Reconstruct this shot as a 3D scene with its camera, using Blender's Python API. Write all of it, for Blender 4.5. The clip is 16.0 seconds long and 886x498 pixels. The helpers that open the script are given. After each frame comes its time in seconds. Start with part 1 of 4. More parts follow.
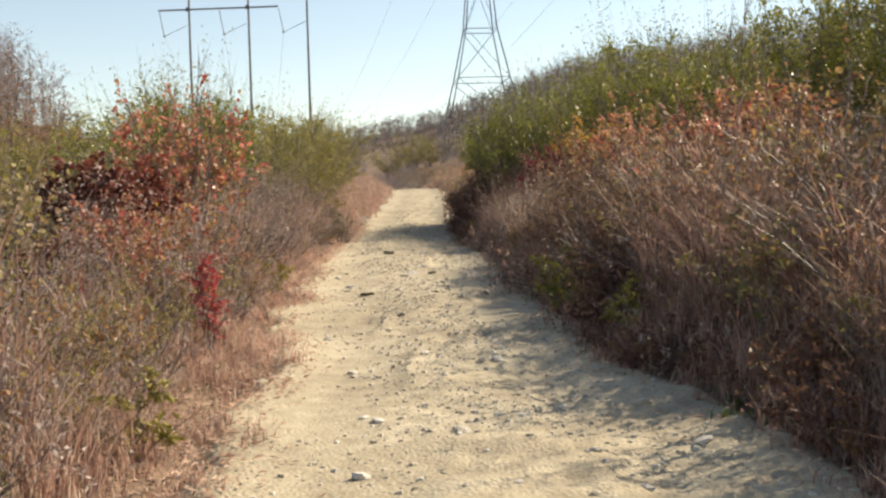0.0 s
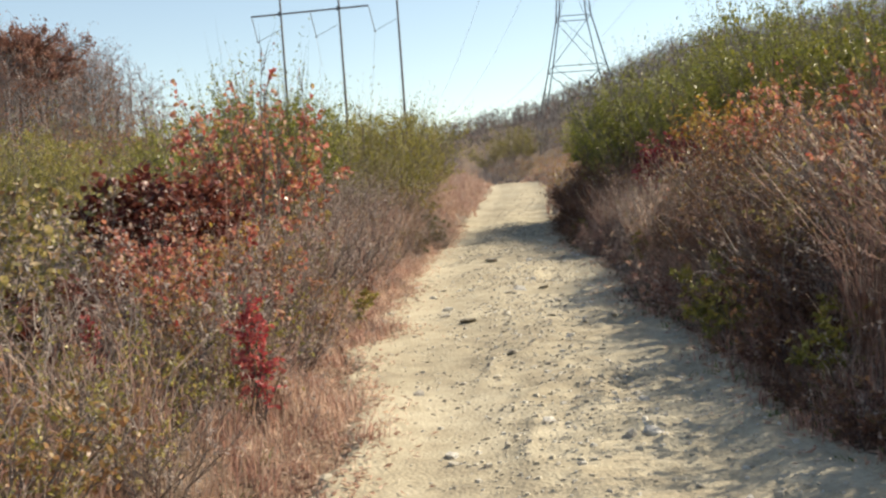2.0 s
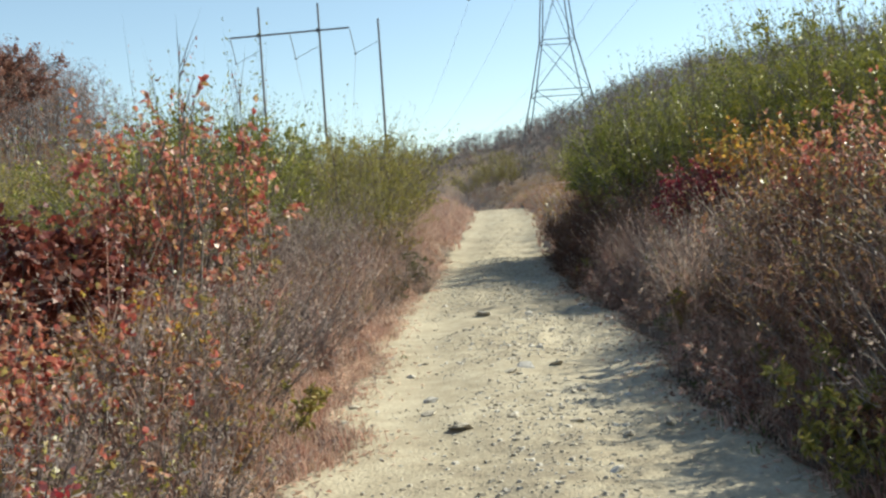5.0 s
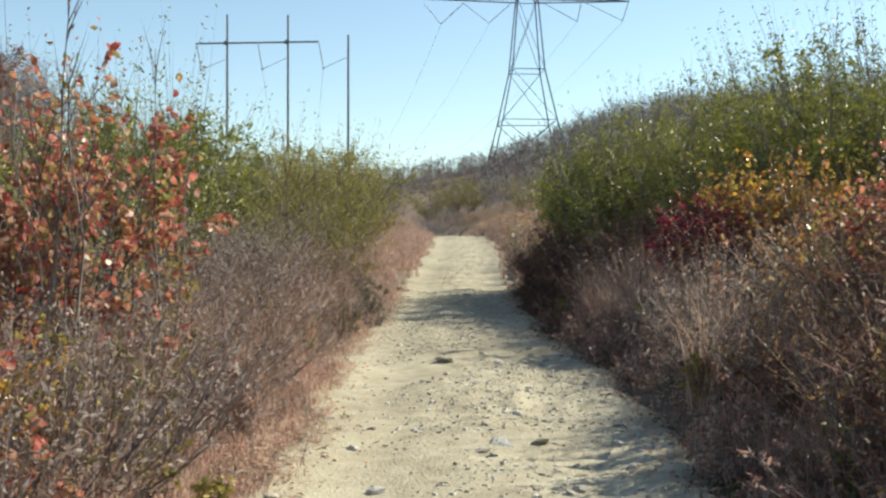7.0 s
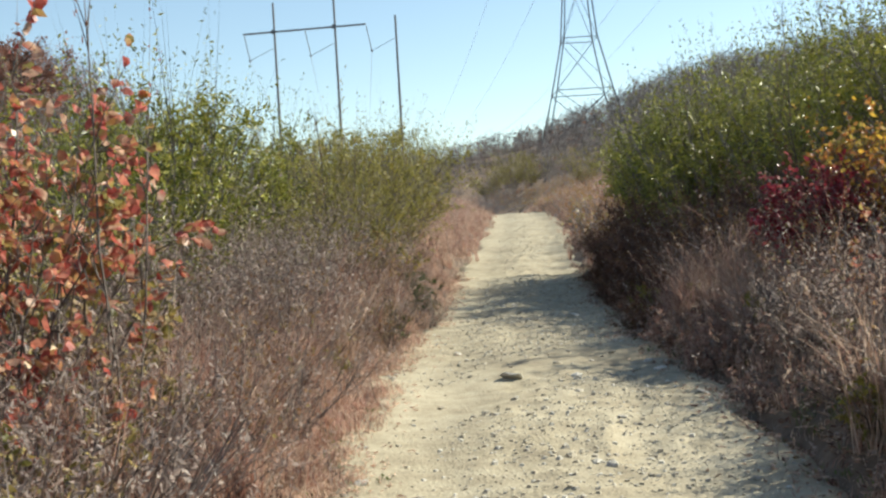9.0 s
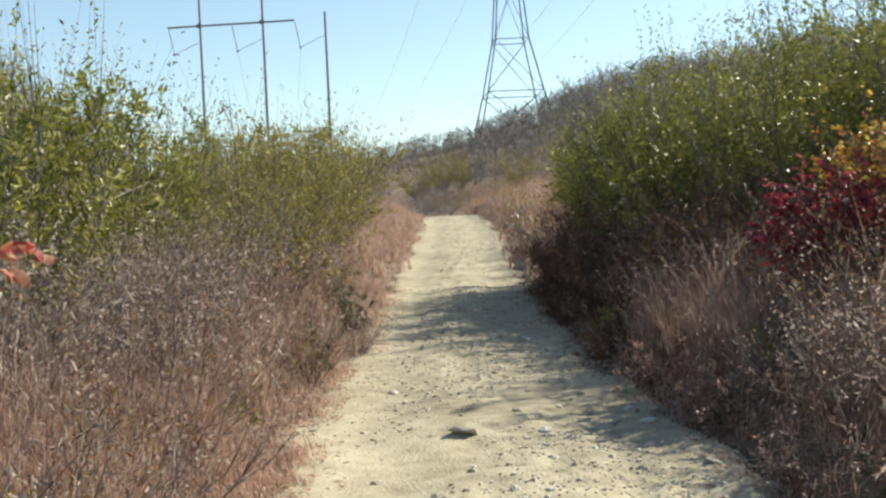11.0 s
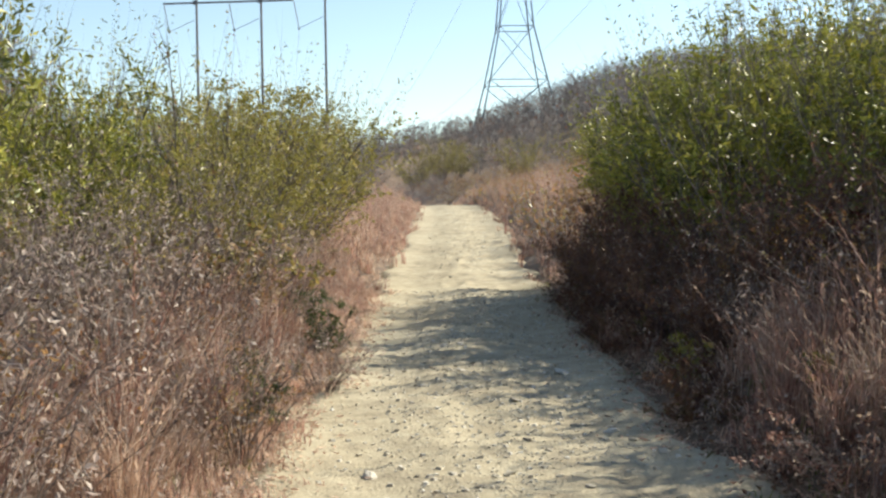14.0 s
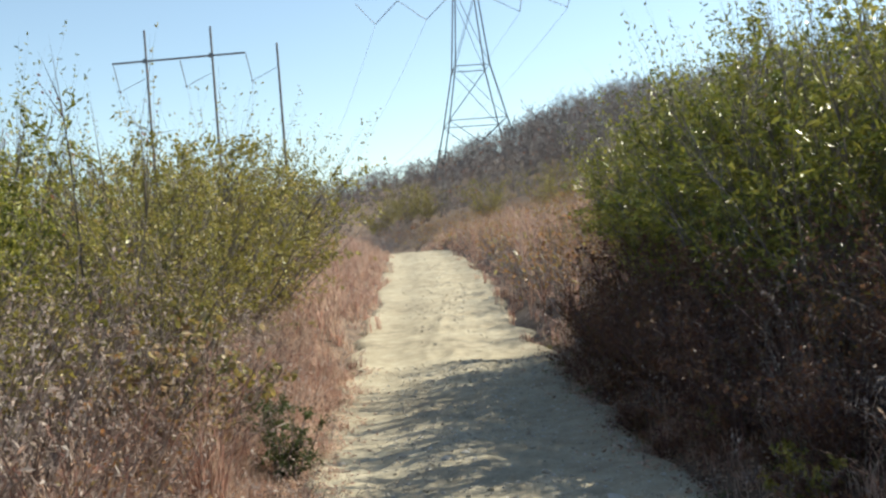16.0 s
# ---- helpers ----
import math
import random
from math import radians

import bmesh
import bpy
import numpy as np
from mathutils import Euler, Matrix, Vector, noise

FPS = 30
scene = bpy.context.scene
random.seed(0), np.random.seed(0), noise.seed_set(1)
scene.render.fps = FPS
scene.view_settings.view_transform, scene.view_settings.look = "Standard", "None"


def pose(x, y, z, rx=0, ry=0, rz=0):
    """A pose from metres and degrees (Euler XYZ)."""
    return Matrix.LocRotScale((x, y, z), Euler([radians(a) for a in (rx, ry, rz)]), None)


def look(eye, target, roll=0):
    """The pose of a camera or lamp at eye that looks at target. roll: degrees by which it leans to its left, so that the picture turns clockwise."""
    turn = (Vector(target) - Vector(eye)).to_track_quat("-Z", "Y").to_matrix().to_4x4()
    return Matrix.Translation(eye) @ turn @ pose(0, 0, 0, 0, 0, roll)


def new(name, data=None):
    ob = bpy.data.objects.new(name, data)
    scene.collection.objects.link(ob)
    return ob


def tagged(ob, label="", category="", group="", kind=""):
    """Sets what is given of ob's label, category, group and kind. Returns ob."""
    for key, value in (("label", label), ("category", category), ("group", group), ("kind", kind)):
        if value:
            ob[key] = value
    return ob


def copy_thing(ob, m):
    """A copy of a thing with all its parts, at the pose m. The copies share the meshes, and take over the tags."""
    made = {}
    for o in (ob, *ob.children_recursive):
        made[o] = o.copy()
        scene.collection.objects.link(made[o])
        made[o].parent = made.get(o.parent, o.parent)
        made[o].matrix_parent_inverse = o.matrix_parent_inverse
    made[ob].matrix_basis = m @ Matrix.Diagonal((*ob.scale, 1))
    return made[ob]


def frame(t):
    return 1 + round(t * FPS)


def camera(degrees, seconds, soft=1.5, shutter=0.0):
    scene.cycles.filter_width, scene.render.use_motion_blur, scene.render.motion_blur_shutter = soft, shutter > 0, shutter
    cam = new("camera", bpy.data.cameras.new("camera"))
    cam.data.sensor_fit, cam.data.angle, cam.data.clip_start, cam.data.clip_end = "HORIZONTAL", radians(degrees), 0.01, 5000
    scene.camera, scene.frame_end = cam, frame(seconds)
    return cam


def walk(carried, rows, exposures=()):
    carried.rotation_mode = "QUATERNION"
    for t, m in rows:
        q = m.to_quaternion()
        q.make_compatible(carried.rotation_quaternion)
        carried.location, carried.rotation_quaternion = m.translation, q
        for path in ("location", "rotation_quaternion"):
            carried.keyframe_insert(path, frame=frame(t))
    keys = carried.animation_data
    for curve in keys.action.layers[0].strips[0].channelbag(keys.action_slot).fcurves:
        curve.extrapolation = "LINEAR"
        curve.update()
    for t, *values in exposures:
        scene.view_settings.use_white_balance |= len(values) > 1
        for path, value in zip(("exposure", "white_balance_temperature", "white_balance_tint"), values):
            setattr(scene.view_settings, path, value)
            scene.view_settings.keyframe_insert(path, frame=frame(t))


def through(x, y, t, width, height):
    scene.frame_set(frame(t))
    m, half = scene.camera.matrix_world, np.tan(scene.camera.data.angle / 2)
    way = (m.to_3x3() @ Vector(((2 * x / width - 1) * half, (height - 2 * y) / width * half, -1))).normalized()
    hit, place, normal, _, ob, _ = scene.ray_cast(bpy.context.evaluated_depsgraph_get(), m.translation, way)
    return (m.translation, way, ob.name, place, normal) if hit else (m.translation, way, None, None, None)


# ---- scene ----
cam = camera(44.8, 16.0, soft=2.5)
PATH = [
    (0, (0.276, 1.247, 1.364), (0.174, 3.243, 1.292), -1.6),
    (0.5, (0.13, 1.809, 1.42), (-0.051, 3.798, 1.306), -0.9),
    (1, (0.113, 2.297, 1.447), (-0.167, 4.276, 1.378), -6.7),
    (1.5, (0.1, 2.791, 1.5), (-0.251, 4.759, 1.45), -5.3),
    (2, (0.049, 3.328, 1.496), (-0.239, 5.306, 1.422), -4.1),
    (2.5, (-0.01, 3.92, 1.479), (-0.355, 5.889, 1.41), -2.7),
    (3, (-0.074, 4.465, 1.479), (-0.431, 6.432, 1.421), -6.0),
    (3.5, (-0.131, 5.056, 1.503), (-0.461, 7.029, 1.48), -6.8),
    (3.7, (-0.131, 5.218, 1.522), (-0.464, 7.19, 1.522), -4.7),
    (5.8, (-0.462, 6.933, 1.794), (-0.677, 8.92, 1.747), -3.6),
    (6, (-0.465, 7.157, 1.771), (-0.671, 9.146, 1.768), -2.8),
    (6.5, (-0.547, 7.693, 1.812), (-0.755, 9.682, 1.83), 1.0),
    (7, (-0.645, 8.187, 1.788), (-0.812, 10.18, 1.797), 0.0),
    (7.5, (-0.656, 8.729, 1.794), (-0.875, 10.717, 1.753), -1.0),
    (8, (-0.728, 9.229, 1.817), (-0.973, 11.213, 1.771), -2.0),
    (8.5, (-0.767, 9.717, 1.808), (-1.047, 11.697, 1.803), -3.1),
    (8.7, (-0.771, 9.935, 1.862), (-1.054, 11.914, 1.833), -3.3),
    (10.8, (-1.103, 11.944, 2.049), (-1.314, 13.933, 2.027), -2.6),
    (11, (-1.115, 12.161, 2.048), (-1.263, 14.156, 2.014), -2.7),
    (11.5, (-1.165, 12.733, 2.083), (-1.334, 14.726, 2.071), -1.0),
    (12, (-1.301, 13.291, 2.001), (-1.466, 15.284, 2.001), -3.1),
    (12.5, (-1.349, 13.847, 1.98), (-1.533, 15.838, 1.974), -3.2),
    (13, (-1.461, 14.404, 1.961), (-1.639, 16.395, 1.932), -3.1),
    (13.5, (-1.51, 15.088, 2.016), (-1.618, 17.085, 1.972), -3.0),
    (14, (-1.481, 15.732, 2.03), (-1.62, 17.726, 1.978), -0.9),
    (14.5, (-1.584, 16.398, 2.129), (-1.732, 18.388, 1.99), -3.4),
    (15, (-1.681, 16.986, 2.171), (-1.797, 18.98, 2.068), -2.9),
    (15.5, (-1.758, 17.688, 2.23), (-1.883, 19.684, 2.189), -2.5),
    (16, (-1.822, 18.195, 2.274), (-1.896, 20.193, 2.298), -4.6),
]
walk(cam, [(t, look(eye, target, roll)) for t, eye, target, roll in PATH],
     exposures=[(0.0, 0.78, 7800, 11), (2.0, 0.76, 7350, 8), (3.5, 0.72, 6850, 4), (6.0, 0.68, 6600, 0), (8.0, 0.70, 6650, 1),
                (11.0, 0.77, 6750, 2), (12.0, 0.67, 6600, 0), (13.5, 0.86, 6850, 4), (15.0, 0.95, 6900, 4), (16.0, 0.80, 6700, 3)])

# ---- sky and sun ----
SUN_AZ, SUN_EL = 31.0, 38.5   # degrees: from +x towards +y, above the horizon
world = bpy.data.worlds.new("sky")
scene.world = world
world.use_nodes = True
wn = world.node_tree.nodes
sky = wn.new("ShaderNodeTexSky")
sky.sky_type = "NISHITA"
sky.sun_disc = False
sky.sun_elevation = radians(SUN_EL)
sky.sun_rotation = radians(90 - SUN_AZ)
sky.air_density, sky.dust_density, sky.ozone_density = 1.0, 0.15, 1.3
haze = wn.new("ShaderNodeHueSaturation")
haze.inputs["Saturation"].default_value = 0.94
world.node_tree.links.new(sky.outputs[0], haze.inputs["Color"])
world.node_tree.links.new(haze.outputs[0], wn["Background"].inputs[0])
wn["Background"].inputs[1].default_value = 0.108
sun = new("sun", bpy.data.lights.new("sun", "SUN"))
sun.data.energy, sun.data.angle, sun.data.color = 5.3, radians(0.55), (1.0, 0.93, 0.82)
sun_way = Vector((math.cos(radians(SUN_EL)) * math.cos(radians(SUN_AZ)), math.cos(radians(SUN_EL)) * math.sin(radians(SUN_AZ)), math.sin(radians(SUN_EL))))
sun.matrix_world = look(sun_way * 60, (0, 0, 0))

# ---- materials ----


def material(name):
    m = bpy.data.materials.new(name)
    m.use_nodes = True
    n, l = m.node_tree.nodes, m.node_tree.links
    return m, n, l, n["Principled BSDF"], n["Material Output"]


def ramp(n, colours):
    r = n.new("ShaderNodeValToRGB")
    e = r.color_ramp.elements
    while len(e) < len(colours):
        e.new(0.5)
    for i, c in enumerate(colours):
        e[i].position = i / (len(colours) - 1)
        e[i].color = (*c, 1)
    return r


def leaf_material(name, colours, through=0.35, rough=0.5, streak=40.0, clump=3.2):
    """Thin leaf or blade: a colour of its own for each island, mottled, letting some light through."""
    m, n, l, p, out = material(name)
    geo = n.new("ShaderNodeNewGeometry")
    r = ramp(n, colours)
    # neighbouring leaves share a tone, plant by plant and spray by spray
    info, drift = n.new("ShaderNodeObjectInfo"), n.new("ShaderNodeTexNoise")
    drift.noise_dimensions = "4D"
    drift.inputs["Scale"].default_value = clump
    drift.inputs["Detail"].default_value = 1
    l.new(n.new("ShaderNodeTexCoord").outputs["Object"], drift.inputs["Vector"])
    w = n.new("ShaderNodeMath")
    w.operation = "MULTIPLY"
    w.inputs[1].default_value = 40
    l.new(info.outputs["Random"], w.inputs[0])
    l.new(w.outputs[0], drift.inputs["W"])
    own, both = n.new("ShaderNodeMath"), n.new("ShaderNodeMapRange")
    own.operation = "MULTIPLY_ADD"
    own.inputs[1].default_value = 2.4
    l.new(drift.outputs["Fac"], own.inputs[0])
    l.new(geo.outputs["Random Per Island"], own.inputs[2])
    both.inputs[1].default_value, both.inputs[2].default_value = 1.05, 2.35
    l.new(own.outputs[0], both.inputs[0])
    l.new(both.outputs[0], r.inputs[0])
    tex = n.new("ShaderNodeTexNoise")
    tex.inputs["Scale"].default_value = streak
    tex.inputs["Detail"].default_value = 2
    co = n.new("ShaderNodeTexCoord")
    l.new(co.outputs["Object"], tex.inputs["Vector"])
    big = n.new("ShaderNodeTexNoise")
    big.inputs["Scale"].default_value = 1.3
    l.new(co.outputs["Object"], big.inputs["Vector"])
    add = n.new("ShaderNodeMath")
    add.operation = "ADD"
    l.new(tex.outputs["Fac"], add.inputs[0])
    l.new(big.outputs["Fac"], add.inputs[1])
    span = n.new("ShaderNodeMapRange")
    span.inputs[1].default_value, span.inputs[2].default_value = 0.7, 1.3
    span.inputs[3].default_value, span.inputs[4].default_value = 0.72, 1.25
    l.new(add.outputs[0], span.inputs[0])
    mul = n.new("ShaderNodeMix")
    mul.data_type, mul.blend_type = "RGBA", "MULTIPLY"
    mul.inputs[0].default_value = 1.0
    l.new(r.outputs[0], mul.inputs[6])
    l.new(span.outputs[0], mul.inputs[7])
    l.new(mul.outputs[2], p.inputs["Base Color"])
    p.inputs["Roughness"].default_value = rough
    p.inputs["Specular IOR Level"].default_value = 0.36
    t = n.new("ShaderNodeBsdfTranslucent")
    l.new(mul.outputs[2], t.inputs["Color"])
    mix = n.new("ShaderNodeMixShader")
    mix.inputs[0].default_value = through
    l.new(p.outputs[0], mix.inputs[1])
    l.new(t.outputs[0], mix.inputs[2])
    l.new(mix.outputs[0], out.inputs[0])
    return m


def plain_material(name, dark, light, scale, rough=0.85, bump=0.3, metal=0.0, detail=6):
    """A rough surface whose colour wanders between two tones at two scales, with relief."""
    m, n, l, p, out = material(name)
    co = n.new("ShaderNodeTexCoord")
    a, b = n.new("ShaderNodeTexNoise"), n.new("ShaderNodeTexNoise")
    for tex, s in ((a, scale), (b, scale * 9)):
        tex.inputs["Scale"].default_value = s
        tex.inputs["Detail"].default_value = detail
        l.new(co.outputs["Object"], tex.inputs["Vector"])
    add = n.new("ShaderNodeMath")
    add.operation = "ADD"
    l.new(a.outputs["Fac"], add.inputs[0])
    l.new(b.outputs["Fac"], add.inputs[1])
    span = n.new("ShaderNodeMapRange")
    span.inputs[1].default_value, span.inputs[2].default_value = 0.65, 1.35
    l.new(add.outputs[0], span.inputs[0])
    r = ramp(n, (dark, light))
    l.new(span.outputs[0], r.inputs[0])
    l.new(r.outputs[0], p.inputs["Base Color"])
    bp = n.new("ShaderNodeBump")
    bp.inputs["Strength"].default_value = bump
    bp.inputs["Distance"].default_value = 0.02
    l.new(b.outputs["Fac"], bp.inputs["Height"])
    l.new(bp.outputs[0], p.inputs["Normal"])
    p.inputs["Roughness"].default_value = rough
    p.inputs["Metallic"].default_value = metal
    return m


def gravel_material():
    """Pale sandy track: fine sand, pebbly patches and darker damp grit."""
    m, n, l, p, out = material("sandy_gravel")
    co = n.new("ShaderNodeTexCoord")
    big, mid, fine = (n.new("ShaderNodeTexNoise") for _ in range(3))
    for tex, s, d in ((big, 0.7, 4), (mid, 5.0, 6), (fine, 55.0, 4)):
        tex.inputs["Scale"].default_value = s
        tex.inputs["Detail"].default_value = d
        l.new(co.outputs["Object"], tex.inputs["Vector"])
    cell = n.new("ShaderNodeTexVoronoi")
    cell.inputs["Scale"].default_value = 42.0
    l.new(co.outputs["Object"], cell.inputs["Vector"])
    r = ramp(n, ((0.225, 0.19, 0.137), (0.36, 0.315, 0.228), (0.46, 0.41, 0.307)))
    add = n.new("ShaderNodeMath")
    add.operation = "ADD"
    l.new(big.outputs["Fac"], add.inputs[0])
    l.new(mid.outputs["Fac"], add.inputs[1])
    span = n.new("ShaderNodeMapRange")
    span.inputs[1].default_value, span.inputs[2].default_value = 0.65, 1.3
    l.new(add.outputs[0], span.inputs[0])
    l.new(span.outputs[0], r.inputs[0])
    grit = ramp(n, ((0.5, 0.47, 0.43), (1.0, 1.0, 1.0), (1.12, 1.1, 1.05)))
    l.new(fine.outputs["Fac"], grit.inputs[0])
    mul = n.new("ShaderNodeMix")
    mul.data_type, mul.blend_type = "RGBA", "MULTIPLY"
    mul.inputs[0].default_value = 0.8
    l.new(r.outputs[0], mul.inputs[6])
    l.new(grit.outputs[0], mul.inputs[7])
    peb = n.new("ShaderNodeMix")
    peb.data_type, peb.blend_type = "RGBA", "MULTIPLY"
    peb.inputs[0].default_value = 0.35
    cr = ramp(n, ((0.6, 0.58, 0.55), (1.15, 1.12, 1.08)))
    l.new(cell.outputs["Color"], cr.inputs[0])
    l.new(mul.outputs[2], peb.inputs[6])
    l.new(cr.outputs[0], peb.inputs[7])
    l.new(peb.outputs[2], p.inputs["Base Color"])
    h = n.new("ShaderNodeMath")
    h.operation = "SUBTRACT"
    l.new(fine.outputs["Fac"], h.inputs[0])
    l.new(cell.outputs["Distance"], h.inputs[1])
    bp = n.new("ShaderNodeBump")
    bp.inputs["Strength"].default_value = 0.45
    bp.inputs["Distance"].default_value = 0.014
    l.new(h.outputs[0], bp.inputs["Height"])
    l.new(bp.outputs[0], p.inputs["Normal"])
    p.inputs["Roughness"].default_value = 0.92
    p.inputs["Specular IOR Level"].default_value = 0.2
    return m


def stone_material():
    """Loose stones: each object or island its own grey, tan or whitish tone."""
    m, n, l, p, out = material("loose_stone")
    geo, info = n.new("ShaderNodeNewGeometry"), n.new("ShaderNodeObjectInfo")
    add = n.new("ShaderNodeMath")
    add.operation = "ADD"
    l.new(geo.outputs["Random Per Island"], add.inputs[0])
    l.new(info.outputs["Random"], add.inputs[1])
    fr = n.new("ShaderNodeMath")
    fr.operation = "FRACT"
    l.new(add.outputs[0], fr.inputs[0])
    r = ramp(n, ((0.40, 0.355, 0.27), (0.50, 0.44, 0.335), (0.58, 0.515, 0.40), (0.50, 0.45, 0.37), (0.72, 0.68, 0.60), (0.42, 0.37, 0.295)))
    l.new(fr.outputs[0], r.inputs[0])
    co, tex = n.new("ShaderNodeTexCoord"), n.new("ShaderNodeTexNoise")
    tex.inputs["Scale"].default_value = 30
    l.new(co.outputs["Object"], tex.inputs["Vector"])
    mul = n.new("ShaderNodeMix")
    mul.data_type, mul.blend_type = "RGBA", "MULTIPLY"
    mul.inputs[0].default_value = 0.5
    l.new(r.outputs[0], mul.inputs[6])
    l.new(tex.outputs["Fac"], mul.inputs[7])
    l.new(mul.outputs[2], p.inputs["Base Color"])
    bp = n.new("ShaderNodeBump")
    bp.inputs["Strength"].default_value = 0.4
    bp.inputs["Distance"].default_value = 0.01
    l.new(tex.outputs["Fac"], bp.inputs["Height"])
    l.new(bp.outputs[0], p.inputs["Normal"])
    p.inputs["Roughness"].default_value = 0.85
    return m


GRAVEL, STONE = gravel_material(), stone_material()
SOIL = plain_material("leaf_litter_soil", (0.055, 0.035, 0.022), (0.20, 0.13, 0.08), 1.5, bump=0.8)
WOOD_GREY = plain_material("weathered_pole", (0.10, 0.098, 0.105), (0.19, 0.185, 0.19), 2.0)
STEEL = plain_material("galvanised_steel", (0.075, 0.083, 0.10), (0.14, 0.15, 0.175), 0.8, rough=0.55, metal=0.4, bump=0.05)
CABLE = plain_material("aluminium_cable", (0.30, 0.31, 0.33), (0.42, 0.43, 0.45), 0.5, rough=0.5, metal=0.5, bump=0.0)
INSULATOR = plain_material("porcelain_insulator", (0.12, 0.11, 0.11), (0.22, 0.21, 0.21), 1.0, rough=0.4, bump=0.0)
TWIG = leaf_material("grey_brown_twig", ((0.08, 0.065, 0.055), (0.15, 0.125, 0.11), (0.24, 0.21, 0.19), (0.11, 0.08, 0.065)), through=0.0, rough=0.8)
BARK = leaf_material("dark_bark", ((0.07, 0.055, 0.045), (0.13, 0.105, 0.09), (0.20, 0.17, 0.15)), through=0.0, rough=0.85)
GRASS_RED = leaf_material("dry_russet_grass", ((0.20, 0.10, 0.076), (0.385, 0.212, 0.165), (0.55, 0.36, 0.29), (0.26, 0.135, 0.108), (0.64, 0.51, 0.41), (0.125, 0.067, 0.054)), through=0.52, streak=12)
GRASS_TAN = leaf_material("dry_tan_grass", ((0.30, 0.19, 0.14), (0.52, 0.36, 0.275), (0.68, 0.53, 0.42), (0.39, 0.235, 0.18)), through=0.48, streak=12)
GRASS_GREEN = leaf_material("green_grass", ((0.06, 0.09, 0.025), (0.13, 0.17, 0.045), (0.22, 0.24, 0.07)), through=0.35, streak=12)
WEED = leaf_material("dead_weed_stem", ((0.10, 0.077, 0.067), (0.235, 0.19, 0.168), (0.38, 0.32, 0.29), (0.15, 0.103, 0.088), (0.52, 0.455, 0.415)), through=0.38, rough=0.5, streak=14)
SEED = leaf_material("seed_fluff", ((0.20, 0.145, 0.125), (0.37, 0.285, 0.25), (0.54, 0.45, 0.40), (0.18, 0.11, 0.094), (0.68, 0.60, 0.54)), through=0.5, rough=0.8, streak=14)
LEAF_WILLOW = leaf_material("willow_leaf", ((0.085, 0.1, 0.02), (0.165, 0.18, 0.03), (0.27, 0.275, 0.045), (0.40, 0.37, 0.075), (0.12, 0.14, 0.025), (0.50, 0.44, 0.10), (0.20, 0.21, 0.035)), through=0.2, rough=0.4, clump=1.6)
LEAF_OLIVE = leaf_material("olive_leaf", ((0.16, 0.15, 0.032), (0.28, 0.25, 0.06), (0.40, 0.34, 0.085), (0.22, 0.20, 0.05), (0.44, 0.33, 0.11)), through=0.28, rough=0.45)
LEAF_UMBER = leaf_material("umber_oak_leaf", ((0.15, 0.075, 0.06), (0.22, 0.105, 0.08), (0.30, 0.14, 0.10), (0.19, 0.12, 0.085)), rough=0.5)
LEAF_OAK = leaf_material("orange_red_leaf", ((0.36, 0.07, 0.055), (0.52, 0.13, 0.10), (0.60, 0.26, 0.18), (0.40, 0.085, 0.07), (0.64, 0.44, 0.31), (0.23, 0.055, 0.045), (0.34, 0.29, 0.09), (0.57, 0.17, 0.13), (0.58, 0.38, 0.16), (0.46, 0.10, 0.085), (0.27, 0.235, 0.08)), through=0.46, rough=0.36)
LEAF_FLAME = leaf_material("flame_red_leaf", ((0.32, 0.085, 0.055), (0.45, 0.14, 0.085), (0.52, 0.24, 0.14), (0.22, 0.07, 0.05), (0.42, 0.10, 0.075), (0.54, 0.35, 0.23), (0.26, 0.16, 0.08)), through=0.42, rough=0.36)
LEAF_MAROON = leaf_material("maroon_leaf", ((0.085, 0.022, 0.018), (0.15, 0.035, 0.025), (0.21, 0.065, 0.04), (0.10, 0.04, 0.025)), rough=0.4)
LEAF_CRIMSON = leaf_material("crimson_leaf", ((0.16, 0.015, 0.027), (0.27, 0.027, 0.045), (0.36, 0.055, 0.068), (0.11, 0.018, 0.022), (0.40, 0.12, 0.12)), rough=0.38)
LEAF_SCARLET = leaf_material("scarlet_leaf", ((0.40, 0.045, 0.055), (0.53, 0.08, 0.085), (0.50, 0.15, 0.13), (0.32, 0.035, 0.045)), rough=0.4)
LEAF_YELLOW = leaf_material("yellow_green_leaf", ((0.14, 0.135, 0.04), (0.25, 0.215, 0.06), (0.40, 0.30, 0.10), (0.18, 0.17, 0.055), (0.48, 0.36, 0.21), (0.24, 0.13, 0.06), (0.36, 0.25, 0.13)), rough=0.5)
LEAF_RUSSET = leaf_material("russet_leaf", ((0.198, 0.0975, 0.048), (0.308, 0.15, 0.066), (0.396, 0.234, 0.102), (0.242, 0.169, 0.072), (0.374, 0.325, 0.108)), through=0.45, rough=0.4)
LEAF_BROWN = leaf_material("brown_oak_leaf", ((0.192, 0.0844, 0.0537), (0.325, 0.131, 0.0767), (0.427, 0.184, 0.0997), (0.251, 0.138, 0.069)), rough=0.5)
WOODS = leaf_material("far_bare_wood", ((0.15, 0.128, 0.122), (0.22, 0.195, 0.187), (0.30, 0.272, 0.265), (0.175, 0.145, 0.135)), through=0.0, rough=0.85)
KNOLL_WOOD = leaf_material("knoll_bare_wood", ((0.13, 0.108, 0.102), (0.20, 0.175, 0.168), (0.27, 0.24, 0.23), (0.15, 0.118, 0.11)), through=0.0, rough=0.85)
